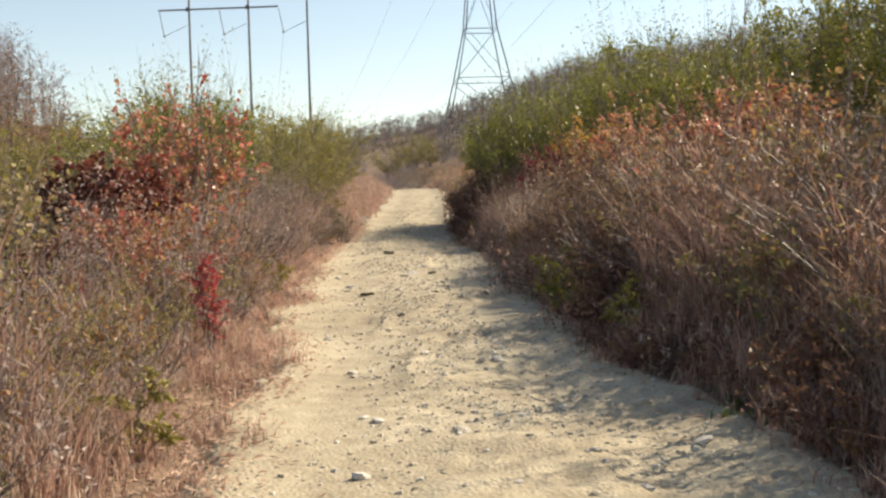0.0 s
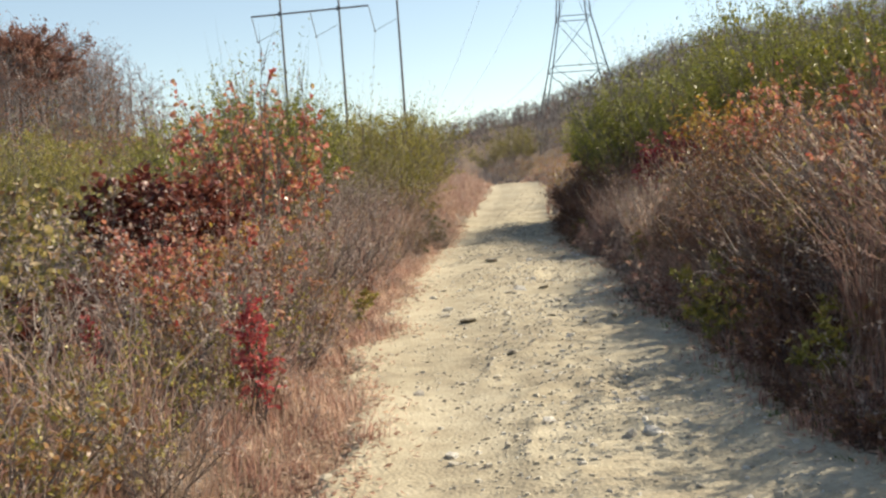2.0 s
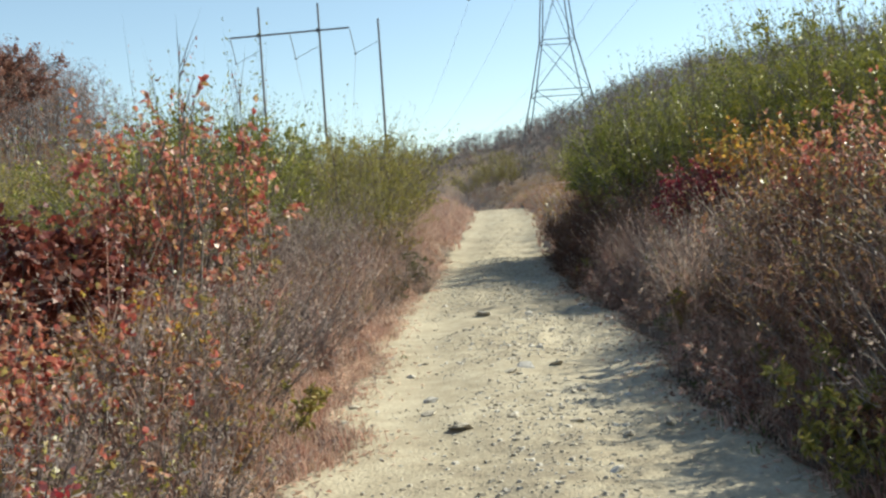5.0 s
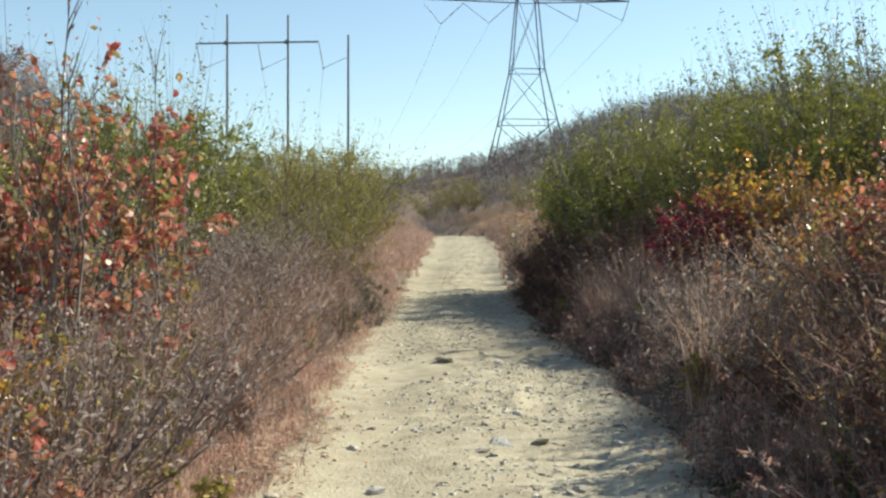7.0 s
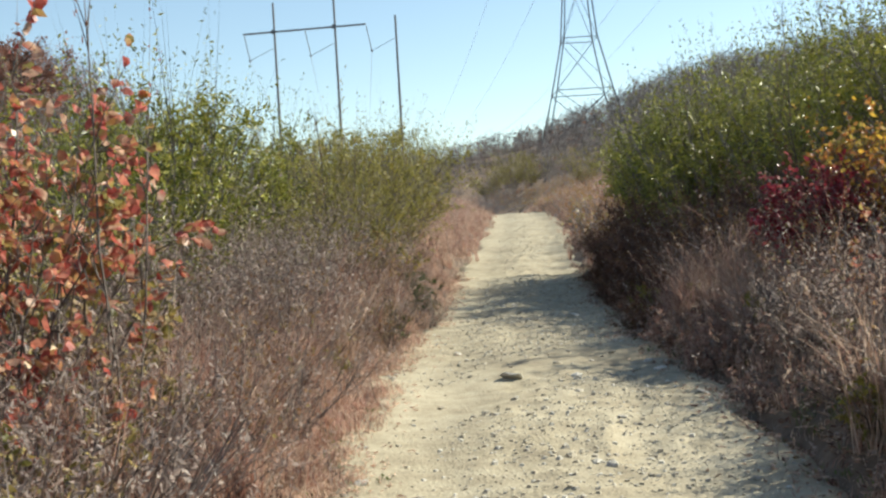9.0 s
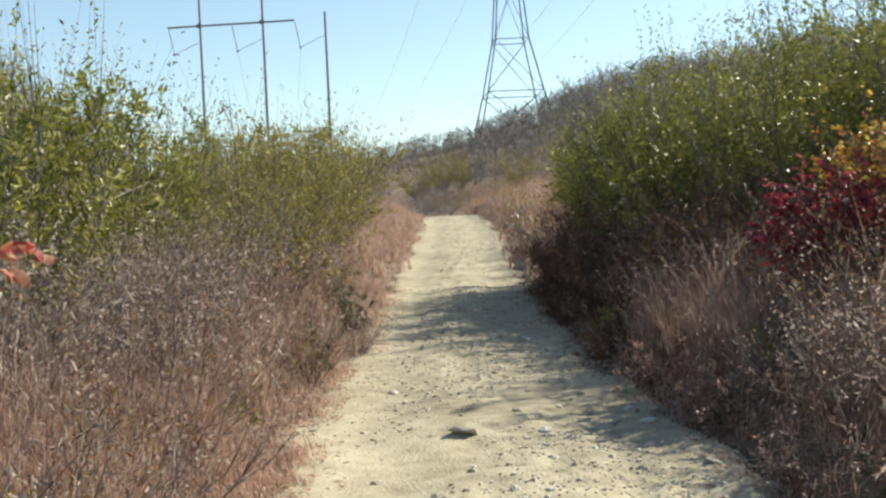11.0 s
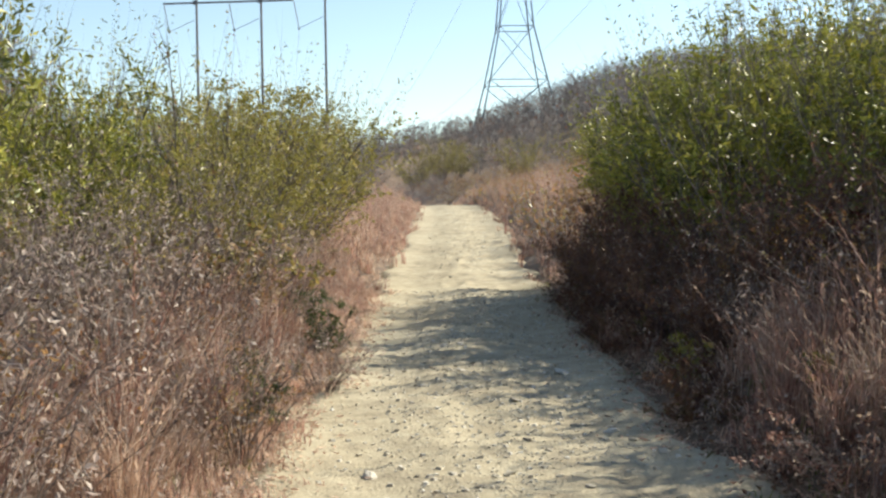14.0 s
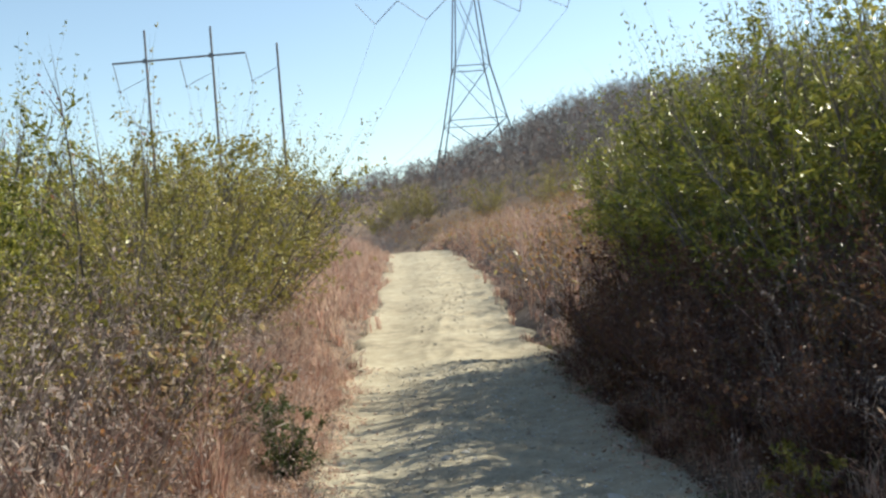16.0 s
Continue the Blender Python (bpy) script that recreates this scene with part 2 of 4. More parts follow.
# purple-brown cane, darkened so the colour carries shade below the big bushes
BRAMBLE = leaf_material("shaded_bramble_cane", ((0.065, 0.042, 0.038), (0.12, 0.07, 0.062), (0.18, 0.12, 0.105), (0.085, 0.045, 0.042)), through=0.0, rough=0.75)
# withered leaf brown with the undergrowth's shade put into the colour
LEAF_SHADED = leaf_material("withered_shade_leaf", ((0.09, 0.045, 0.033), (0.16, 0.075, 0.05), (0.22, 0.12, 0.07), (0.12, 0.09, 0.035)), rough=0.5)
LEAF_JUNIPER = leaf_material("dark_evergreen_needle", ((0.045, 0.065, 0.022), (0.08, 0.105, 0.032), (0.12, 0.145, 0.045)), through=0.25, rough=0.5)
LEAF_GOLD = leaf_material("golden_leaf", ((0.462, 0.288, 0.044), (0.572, 0.372, 0.055), (0.528, 0.204, 0.055), (0.33, 0.18, 0.055), (0.605, 0.48, 0.11), (0.418, 0.132, 0.055)), through=0.42, rough=0.3)
PALE_STONE = plain_material("pale_quartz_stone", (0.38, 0.35, 0.30), (0.58, 0.55, 0.49), 9.0, rough=0.8)

# ---- building helpers ----
rng = np.random.default_rng(7)


class Soup:
    """Triangles gathered from many small pieces, turned into one mesh."""

    def __init__(self):
        self.v, self.f, self.n = [], [], 0

    def add(self, v, f):
        v = np.asarray(v, float).reshape(-1, 3)
        self.v.append(v)
        self.f.append(np.asarray(f, np.int64).reshape(-1, 3) + self.n)
        self.n += len(v)
        return self

    def mesh(self, name, mat, smooth=False):
        v, f = np.concatenate(self.v), np.concatenate(self.f)
        me = bpy.data.meshes.new(name)
        me.vertices.add(len(v))
        me.vertices.foreach_set("co", v.ravel())
        me.loops.add(f.size)
        me.loops.foreach_set("vertex_index", f.ravel().astype(np.int32))
        me.polygons.add(len(f))
        me.polygons.foreach_set("loop_start", np.arange(0, f.size, 3, dtype=np.int32))
        me.polygons.foreach_set("use_smooth", np.full(len(f), smooth))
        me.update(calc_edges=True)
        me.materials.append(mat)
        return me


def part(name, soup, mat, parent=None, label="", smooth=False):
    ob = new(name, soup.mesh(name, mat, smooth))
    if parent is not None:
        ob.parent = parent
    return tagged(ob, label)


def unit(v):
    return v / np.maximum(np.linalg.norm(v, axis=-1, keepdims=True), 1e-9)


def wild(n):
    return unit(rng.normal(size=(n, 3)))


def leaves(soup, p, way, length, width, fold=0.25):
    """Folded four-cornered leaves from p along way."""
    n = len(p)
    if not n:
        return
    way = unit(way)
    side = unit(np.cross(way, wild(n)))
    up = np.cross(side, way)
    length, width = np.broadcast_to(length, n)[:, None], np.broadcast_to(width, n)[:, None]
    mid = p + way * length * 0.45
    v = np.stack([p, mid + side * width / 2 + up * width * fold, p + way * length - up * length * 0.12, mid - side * width / 2 + up * width * fold], 1)
    i = np.arange(n)[:, None] * 4
    soup.add(v, np.concatenate([i + [0, 1, 2], i + [0, 2, 3]], 1))


def broad_leaves(soup, p, way, length, width):
    """Blunt leaves with a midrib fold and a curling tip: six corners each."""
    n = len(p)
    way = unit(way)
    side = unit(np.cross(way, wild(n)))
    up = np.cross(side, way)
    length, width = np.broadcast_to(length, n)[:, None], np.broadcast_to(width, n)[:, None]
    curl = rng.uniform(-0.1, 0.45, (n, 1))
    v = [p]
    for along, wide in ((0.32, 0.5), (0.72, 0.42)):
        mid = p + way * length * along - up * length * curl * along ** 2
        v += [mid + side * width * wide + up * width * 0.22, mid - side * width * wide + up * width * 0.22]
    v.append(p + way * length * (1 - 0.3 * curl) - up * length * curl)
    i = np.arange(n)[:, None] * 6
    soup.add(np.stack(v, 1), np.concatenate([i + [0, 1, 2], i + [1, 3, 4], i + [1, 4, 2], i + [3, 5, 4]], 1))


def blades(soup, p, height, lean, width):
    """Bent grass blades: lean is the sideways way of the tip, in metres."""
    n = len(p)
    height, width = np.broadcast_to(height, n)[:, None], np.broadcast_to(width, n)[:, None]
    a = rng.uniform(0, 2 * math.pi, n)
    side = np.stack([np.cos(a), np.sin(a), np.zeros(n)], 1) * width / 2
    up = np.array([0, 0, 1.0])
    mid = p + up * height * 0.62 + lean * 0.22
    v = np.stack([p - side, p + side, mid + side * 0.8, mid - side * 0.8, p + up * height + lean], 1)
    i = np.arange(n)[:, None] * 5
    soup.add(v, np.concatenate([i + [0, 1, 2], i + [0, 2, 3], i + [3, 2, 4]], 1))


def spikes(soup, a, b, r):
    """Three-sided twigs that taper from a to a point at b."""
    n = len(a)
    way = unit(b - a)
    s = unit(np.cross(way, wild(n)))
    t = np.cross(way, s)
    r = np.broadcast_to(r, n)[:, None]
    v = np.stack([a + s * r, a + (-s * 0.5 + t * 0.866) * r, a + (-s * 0.5 - t * 0.866) * r, b], 1)
    i = np.arange(n)[:, None] * 4
    soup.add(v, np.concatenate([i + [0, 1, 3], i + [1, 2, 3], i + [2, 0, 3]], 1))


def tubes(soup, lines, r, sides=3):
    """Tapered tubes along lines (n, k, 3) with radii (n, k)."""
    n, k, _ = lines.shape
    way = unit(np.gradient(lines, axis=1))
    ref = np.array([0.31, 0.95, 0.05])
    s = unit(np.cross(way, ref))
    t = np.cross(way, s)
    a = np.arange(sides) / sides * 2 * math.pi
    ring = s[:, :, None] * np.cos(a)[None, None, :, None] + t[:, :, None] * np.sin(a)[None, None, :, None]
    v = lines[:, :, None] + ring * np.broadcast_to(r, (n, k))[:, :, None, None]
    base = (np.arange(n) * k * sides)[:, None, None, None] + (np.arange(k - 1) * sides)[None, :, None, None]
    j = np.arange(sides)
    j2 = (j + 1) % sides
    quad = np.stack([np.stack([j, j2, j2 + sides], 1), np.stack([j, j2 + sides, j + sides], 1)], 1).reshape(-1, 3)
    soup.add(v, (base + quad[None, None]).reshape(-1, 3))


def bar(soup, a, b, w, d=None):
    """A square bar with closed ends from a to b."""
    a, b = np.array(a, float), np.array(b, float)
    d = w if d is None else d
    way = unit(b - a)
    ref = np.array([0, 0, 1.0]) if abs(way[2]) < 0.9 else np.array([1.0, 0, 0])
    s = unit(np.cross(way, ref))
    t = np.cross(s, way)
    v = [e + s * x * w / 2 + t * y * d / 2 for e in (a, b) for x, y in ((-1, -1), (1, -1), (1, 1), (-1, 1))]
    f = []
    for i in range(4):
        j = (i + 1) % 4
        f += [(i, j, j + 4), (i, j + 4, i + 4)]
    soup.add(v, f + [(0, 2, 1), (0, 3, 2), (4, 5, 6), (4, 6, 7)])
    return soup


def vnoise(x, y, seed=0):
    """Smooth value noise in 0..1 on arrays."""
    x, y = np.asarray(x, float) + seed * 37.7, np.asarray(y, float) - seed * 19.3
    xi, yi = np.floor(x), np.floor(y)
    fx, fy = x - xi, y - yi
    fx, fy = fx * fx * (3 - 2 * fx), fy * fy * (3 - 2 * fy)

    def h(a, b):
        s = np.sin(a * 127.1 + b * 311.7 + seed * 74.7) * 43758.5453
        return s - np.floor(s)
    return (h(xi, yi) * (1 - fx) + h(xi + 1, yi) * fx) * (1 - fy) + (h(xi, yi + 1) * (1 - fx) + h(xi + 1, yi + 1) * fx) * fy


# ---- the lie of the land ----
LEFT_Y = (-30, 0, 5.7, 8, 13.8, 19.5, 25, 30, 35, 46, 60, 73, 90, 110)
LEFT_X = (-0.55, -0.86, -1.2, -1.42, -2.2, -2.9, -3.3, -3.6, -3.9, -4.7, -5.7, -6.9, -9.5, -15)
RIGHT_Y = (-30, 0, 5.8, 7.3, 8.5, 10, 12.2, 16.3, 19, 22.4, 25.5, 30, 37, 46, 64, 75, 90, 110)
RIGHT_X = (2.6, 2.2, 1.85, 1.5, 1.16, 0.95, 0.68, 0.2, 0.0, -0.25, -0.6, -0.9, -1.3, -1.45, -2.6, -3.6, -6, -11)
LINE_Y = (-60, -20, 0, 8.7, 15, 20, 25, 30, 40, 50, 62, 74, 85, 120)
LINE_Z = (-2.2, -0.7, -0.03, 0.27, 0.53, 0.64, 0.71, 0.87, 1.3, 1.75, 2.3, 2.85, 3.0, 3.2)
RIDGE_X = (-400, -140, -60, -32, -7.5, 4, 20, 38, 80, 160, 400)
RIDGE_Z = (2, 3, 7.8, 11.6, 16.2, 18.6, 22.0, 24.4, 29, 35, 40)


def edge_left(y):
    return np.interp(y, LEFT_Y, LEFT_X) + 0.28 * (vnoise(y * 1.1, y * 0, 3) - 0.5) + 0.18 * (vnoise(y * 3.3, y * 0, 5) - 0.5)


def edge_right(y):
    return np.interp(y, RIGHT_Y, RIGHT_X) + 0.36 * (vnoise(y * 0.8, y * 0, 4) - 0.5) + 0.15 * (vnoise(y * 2.7, y * 0, 6) - 0.5)


def smooth(a):
    a = np.clip(a, 0, 1)
    return a * a * (3 - 2 * a)


def line_z(y):
    return (np.interp(y - 2, LINE_Y, LINE_Z) + np.interp(y, LINE_Y, LINE_Z) + np.interp(y + 2, LINE_Y, LINE_Z)) / 3


def land(x, y):
    """Height of the ground beside the track."""
    x, y = np.asarray(x, float), np.asarray(y, float)
    out_r = np.maximum(x - np.interp(y, RIGHT_Y, RIGHT_X), 0)
    out_l = np.maximum(np.interp(y, LEFT_Y, LEFT_X) - x, 0)
    z = line_z(y)
    near = z + 0.16 * smooth(out_r / 0.8) + 0.2 * np.minimum(out_r, 14) + 0.08 * np.clip(out_r - 14, 0, 80)
    near = near + 0.14 * smooth(out_l / 0.8) - 0.025 * np.clip(out_l - 2, 0, 25)
    near = near + 0.1 * (vnoise(x * 0.9, y * 0.9, 8) - 0.5) * smooth((out_r + out_l) / 0.7)
    far = np.interp(x, RIDGE_X, RIDGE_Z)
    k = smooth((y - 85) / 115)
    z = near * (1 - k) + far * k
    mound = np.exp(-(((x + 78) / 26) ** 2 + ((y - 140) / 45) ** 2))
    z = z + 13 * mound
    z = z + 1.2 * (vnoise(x * 0.06, y * 0.06, 9) - 0.5) * smooth((y - 60) / 60)
    return z - 1.2 * smooth((y - 260) / 300) * 20


def on_path(x, y):
    return (x > edge_left(y)) & (x < edge_right(y))


def path_z(x, y):
    """Height of the beaten surface: two shallow wheel ruts, potholes and grit."""
    l, r = edge_left(y), edge_right(y)
    u = (x - l) / (r - l)
    z = line_z(y) + 0.02
    z = z - 0.035 * np.exp(-((u - 0.24) / 0.12) ** 2) - 0.03 * np.exp(-((u - 0.76) / 0.13) ** 2)
    z = z + 0.05 * (vnoise(x * 1.1, y * 0.8, 1) - 0.5) + 0.008 * (vnoise(x * 4, y * 4, 2) - 0.5) + 0.004 * (vnoise(x * 13, y * 13, 3) - 0.5)
    # washed-out lumps and runnels between the ruts and along the shaded side
    rough = smooth((u - 0.22) / 0.25) * smooth((vnoise(x * 0.8, y * 0.45, 14) - 0.18) / 0.4)
    lump = 1 - np.abs(2 * vnoise(x * 2.6, y * 1.7, 15) - 1)
    clod = 1 - np.abs(2 * vnoise(x * 7.5, y * 6.0, 16) - 1)
    z = z + rough * (0.042 * (lump - 0.5) + 0.022 * (clod - 0.5) + 0.012 * (vnoise(x * 15, y * 14, 17) - 0.5))
    rim = np.maximum(0.06 - u, u - 0.94)
    return z - 0.12 * smooth(rim / 0.1)


def sheet(xs, ys, z):
    """A grid of triangles over xs by ys."""
    gx, gy = np.meshgrid(xs, ys)
    v = np.stack([gx, gy, z(gx, gy)], -1).reshape(-1, 3)
    nx, ny = len(xs), len(ys)
    i = (np.arange(ny - 1)[:, None] * nx + np.arange(nx - 1)[None]).ravel()[:, None]
    return Soup().add(v, np.concatenate([i + [0, 1, nx + 1], i + [0, nx + 1, nx]], 1).reshape(-1, 3))


def ground_z(x, y):
    l, r = edge_left(y), edge_right(y)
    inside = smooth((np.minimum(x - l, r - x) + 0.05) / 0.15)
    return land(x, y) - 0.16 * inside


xs = np.concatenate([-np.geomspace(700, 9, 50), np.arange(-8.5, 6.5, 0.16), np.geomspace(7, 700, 50)])
ys = np.concatenate([-np.geomspace(200, 6, 14), np.arange(-5.5, 40, 0.22), np.arange(40.5, 90, 0.5), np.geomspace(91, 1200, 60)])
tagged(part("ground", sheet(xs, ys, ground_z), SOIL, smooth=True), "brown soil and leaf litter under dry autumn brush", "ground", kind="structure")

ys = np.concatenate([np.arange(-6, 3, 0.2), np.arange(3, 30, 0.045), np.arange(30, 108, 0.22)])
us = np.linspace(-0.06, 1.06, 76)
gy = np.repeat(ys[:, None], len(us), 1)
gl, gr = edge_left(gy), edge_right(gy)
gx = gl + (gr - gl) * us[None]
v = np.stack([gx, gy, path_z(gx, gy)], -1).reshape(-1, 3)
i = (np.arange(len(ys) - 1)[:, None] * len(us) + np.arange(len(us) - 1)[None]).ravel()[:, None]
track = part("path", Soup().add(v, np.concatenate([i + [0, 1, len(us) + 1], i + [0, len(us) + 1, len(us)]], 1).reshape(-1, 3)), GRAVEL, smooth=True)
tagged(track, "pale sandy gravel track strewn with loose stones", "path", kind="structure")

# ---- power line in the distance ----
LINE = 160.0


def wooden_pole(name, x, top, label, arm=None):
    foot = float(land(x, LINE))
    root = tagged(new(name), label, "utility pole", "poles of the power line")
    root.location = (x, LINE, foot)
    h = top - foot
    z = np.linspace(-0.6, h, 9)
    soup = Soup()
    tubes(soup, np.stack([np.zeros(9), np.zeros(9), z], 1)[None], np.linspace(0.2, 0.14, 9)[None], 10)
    soup.add([(0.155 * math.cos(a), 0.155 * math.sin(a), h) for a in np.arange(10) * 0.6283], [(0, i, i + 1) for i in range(1, 9)])
    part("shaft", soup, WOOD_GREY, root, smooth=True)
    return root


wooden_pole("utility_pole", -44.6, 36.3, "tall weathered wooden power pole carrying a long crossarm")
wooden_pole("utility_pole", -35.7, 36.1, "tall weathered wooden power pole under the same crossarm")
wooden_pole("utility_pole", -26.95, 33.1, "shorter weathered wooden power pole standing alone")
arm = tagged(new("crossarm"), "long level crossarm bolted across two wooden poles", "crossarm")
arm.location = (-40.1, LINE - 0.42, 32.1)
part("beam", bar(Soup(), (-9.0, 0, 0), (8.95, 0, 0), 0.2, 0.22), WOOD_GREY, arm)
for dx in (-4.5, 4.4):
    part("bolt_plate", bar(Soup(), (dx - 0.3, -0.2, 0), (dx + 0.3, -0.2, 0), 0.08, 0.6), STEEL, arm)


def string(name, a, b, beads, r, parent=None):
    """A chain of porcelain discs from a to b."""
    a, b = np.array(a, float), np.array(b, float)
    soup = Soup()
    k = beads * 3
    t = np.linspace(0, 1, k)
    line = a[None] + (b - a)[None] * t[:, None]
    rad = np.where(np.arange(k) % 3 == 1, r, r * 0.45)
    tubes(soup, line[None], rad[None], 6)
    return part(name, soup, INSULATOR, parent)


for x0, x1 in ((-48.95, -44.9), (-39.97, -36.0), (-31.1, -27.2)):
    v_string = tagged(new("insulator_string"), "V-shaped porcelain insulator string holding a cable", "insulator", "insulators of the wooden poles")
    v_string.location = (x0, LINE - 0.4, 31.85)
    string("hanging_string", (0, 0, 0), (0.62, 0, -3.55), 9, 0.1, v_string)
    string("side_string", (0.62, 0, -3.55), (x1 - x0, 0.35, -2.0), 9, 0.06, v_string)
    part("clamp", bar(Soup(), (0.62, -0.4, -3.6), (0.62, 0.4, -3.6), 0.16), STEEL, v_string)


def wire(a, b, sag, r, label, group):
    a, b = np.array(a, float), np.array(b, float)
    t = np.linspace(0, 1, 40)
    line = a[None] + (b - a)[None] * t[:, None]
    line[:, 2] -= sag * 4 * t * (1 - t)
    soup = Soup()
    tubes(soup, line[None], np.full((1, 40), r), 4)
    tagged(part("power_cable", soup, CABLE), label, "cable", group)


for x in (-48.33, -39.35, -30.48):
    wire((x, LINE - 0.4, 28.2), (x - 62, LINE + 280, 38), 7, 0.022, "thin overhead power cable running on beyond the poles", "cables of the wooden poles")

# the lattice tower: two faces of legs and braces, waist at the crossarm
TX, TOP = -1.55, 37.4
tower = tagged(new("transmission_tower"), "grey steel lattice transmission tower with a wide crossarm", "pylon")
tz = float(land(TX, LINE))
tower.location = (TX, LINE, tz)
tower.rotation_euler = (0, 0, radians(8))


def half(z):
    """Half the tower's width at height z above sea level."""
    return float(np.interp(z, (tz, 20.3, 27.5, 36.0, 41.0), (5.6, 3.75, 2.25, 1.6, 0.9)))


def corner(sx, sy, z):
    return np.array((sx * half(z), sy * half(z), z - tz))


levels = (tz - 0.5, 12.5, 20.3, 27.5, TOP, 41.0)
for sx in (-1, 1):
    for sy in (-1, 1):
        s = Soup()
        for a, b in zip(levels[:-1], levels[1:]):
            bar(s, corner(sx, sy, a), corner(sx, sy, b), 0.16)
        part("leg", s, STEEL, tower)
for a, b in zip(levels[1:-1], levels[2:]):
    for sy in (-1, 1):
        s = Soup()
        bar(s, corner(-1, sy, a), corner(1, sy, a), 0.10)
        part("strut", s, STEEL, tower)
        s = Soup()
        bar(s, corner(-1, sy, a), corner(1, sy, b), 0.065)
        bar(s, corner(1, sy, a), corner(-1, sy, b), 0.065)
        part("brace", s, STEEL, tower)
    for sx in (-1, 1):
        s = Soup()
        bar(s, corner(sx, -1, a), corner(sx, 1, a), 0.08)
        part("strut", s, STEEL, tower)
for sy in (-1, 1):
    s = Soup()
    bar(s, corner(-1, sy, levels[1]), corner(1, sy, levels[2]), 0.08)
    bar(s, corner(1, sy, levels[1]), corner(-1, sy, levels[2]), 0.08)
    part("brace", s, STEEL, tower)
h = TOP - tz
for s_ in (-1, 1):
    s = Soup()
    for dz in (0, 1.5):
        bar(s, (s_ * 1.3, -1.1, h + dz), (s_ * 14.6, 0, h + 0.15), 0.14)
        bar(s, (s_ * 1.3, 1.1, h + dz), (s_ * 14.6, 0, h + 0.15), 0.14)
    for k in range(1, 7):
        x = s_ * (1.3 + k * 2.0)
        bar(s, (x, 0, h), (x - s_ * 1.0, 0, h + 1.5 * (1 - k / 7)), 0.09)
    part("arm", s, STEEL, tower)
for x0, x1, xb in ((-14.5, -8.9, -12.1), (-8.9, -2.0, -5.3), (2.0, 7.7, 7.1), (7.7, 14.3, 13.4)):
    v_string = tagged(new("insulator_string"), "V-shaped porcelain insulator string below the steel crossarm", "insulator", "insulators of the steel tower")
    v_string.location = (TX + xb, LINE, 34.4)
    string("hanging_string", (x1 - xb, 0, 2.9), (0, 0, 0), 9, 0.09, v_string)
    string("side_string", (x0 - xb, 0, 2.9), (0, 0, 0), 9, 0.07, v_string)
    wire((TX + xb, LINE, 34.3), (TX + xb - 66, LINE + 300, 44), 11, 0.022, "thin overhead power cable strung from the steel tower", "cables of the steel tower")

# ---- woods on the hills ----


def bare_trees(soup_wood, soup_leaf, pts, tall, leafy):
    """Many small bare trees: trunk, boughs and a haze of twigs."""
    n = len(pts)
    tall = np.broadcast_to(tall, n)
    lean = rng.normal(0, 0.06, (n, 3)) * [1, 1, 0]
    tops = pts + (lean + [0, 0, 1]) * tall[:, None]
    spikes(soup_wood, pts - [0, 0, 0.3], tops, 0.011 * tall + 0.03)
    m = 22
    s = rng.uniform(0.06, 1.0, (n, m))
    a = pts[:, None] + (tops - pts)[:, None] * s[..., None]
    w = unit(rng.normal(size=(n, m, 3)) * [1, 1, 0.5] + [0, 0, 0.75])
    b = a + w * (tall[:, None] * (0.26 + 0.42 * (1 - np.abs(s - 0.4))))[..., None] * rng.uniform(0.5, 1, (n, m, 1))
    spikes(soup_wood, a.reshape(-1, 3), b.reshape(-1, 3), 0.038)
    q = 2
    u = rng.uniform(0.3, 0.95, (n, m, q, 1))
    c = a[:, :, None] + (b - a)[:, :, None] * u
    d = c + unit(rng.normal(size=(n, m, q, 3)) + [0, 0, 0.5]) * rng.uniform(0.5, 1.3, (n, m, q, 1)) * (tall / 8)[:, None, None, None]
    spikes(soup_wood, c.reshape(-1, 3), d.reshape(-1, 3), 0.028)
    if leafy:
        e = (c + (d - c) * 0.7).reshape(-1, 3)
        keep = rng.random(len(e)) < leafy
        e = e[keep]
        leaves(soup_leaf, e + wild(len(e)) * 0.2, wild(len(e)), rng.uniform(0.18, 0.34, len(e)), 0.2)


def scatter(n, x0, x1, y0, y1):
    x, y = rng.uniform(x0, x1, n), rng.uniform(y0, y1, n)
    return np.stack([x, y, land(x, y)], 1)


wood, leaf = Soup(), Soup()
pts = np.concatenate([scatter(430, -52, 50, 182, 214), scatter(330, -40, 75, 140, 190), scatter(300, -6, 48, 110, 165)])
bare_trees(wood, leaf, pts, rng.uniform(2.3, 3.6, len(pts)) + 3.0 * smooth((pts[:, 0] + 9) / 24) * rng.uniform(0.6, 1.1, len(pts)), 0.05)
tagged(part("hill_woods", wood, WOODS), "bare grey-brown woods covering the hillside", "woods", kind="stuff")
tagged(part("hill_foliage", leaf, LEAF_BROWN), "last brown leaves on the hillside woods", "foliage", kind="stuff")
wood, leaf = Soup(), Soup()
pts = np.concatenate([scatter(470, -94, -50.5, 106, 150), scatter(60, -135, -90, 100, 145)])
bare_trees(wood, leaf, pts, (2.2 + 8.6 * smooth((-54.5 - pts[:, 0]) / 10)) * rng.uniform(0.8, 1.08, len(pts)), 1.0)
tagged(part("knoll_woods", wood, KNOLL_WOOD), "bare grey woods on a low knoll", "woods", kind="stuff")
tagged(part("knoll_foliage", leaf, LEAF_BROWN), "russet leaves left on the knoll woods", "foliage", kind="stuff")


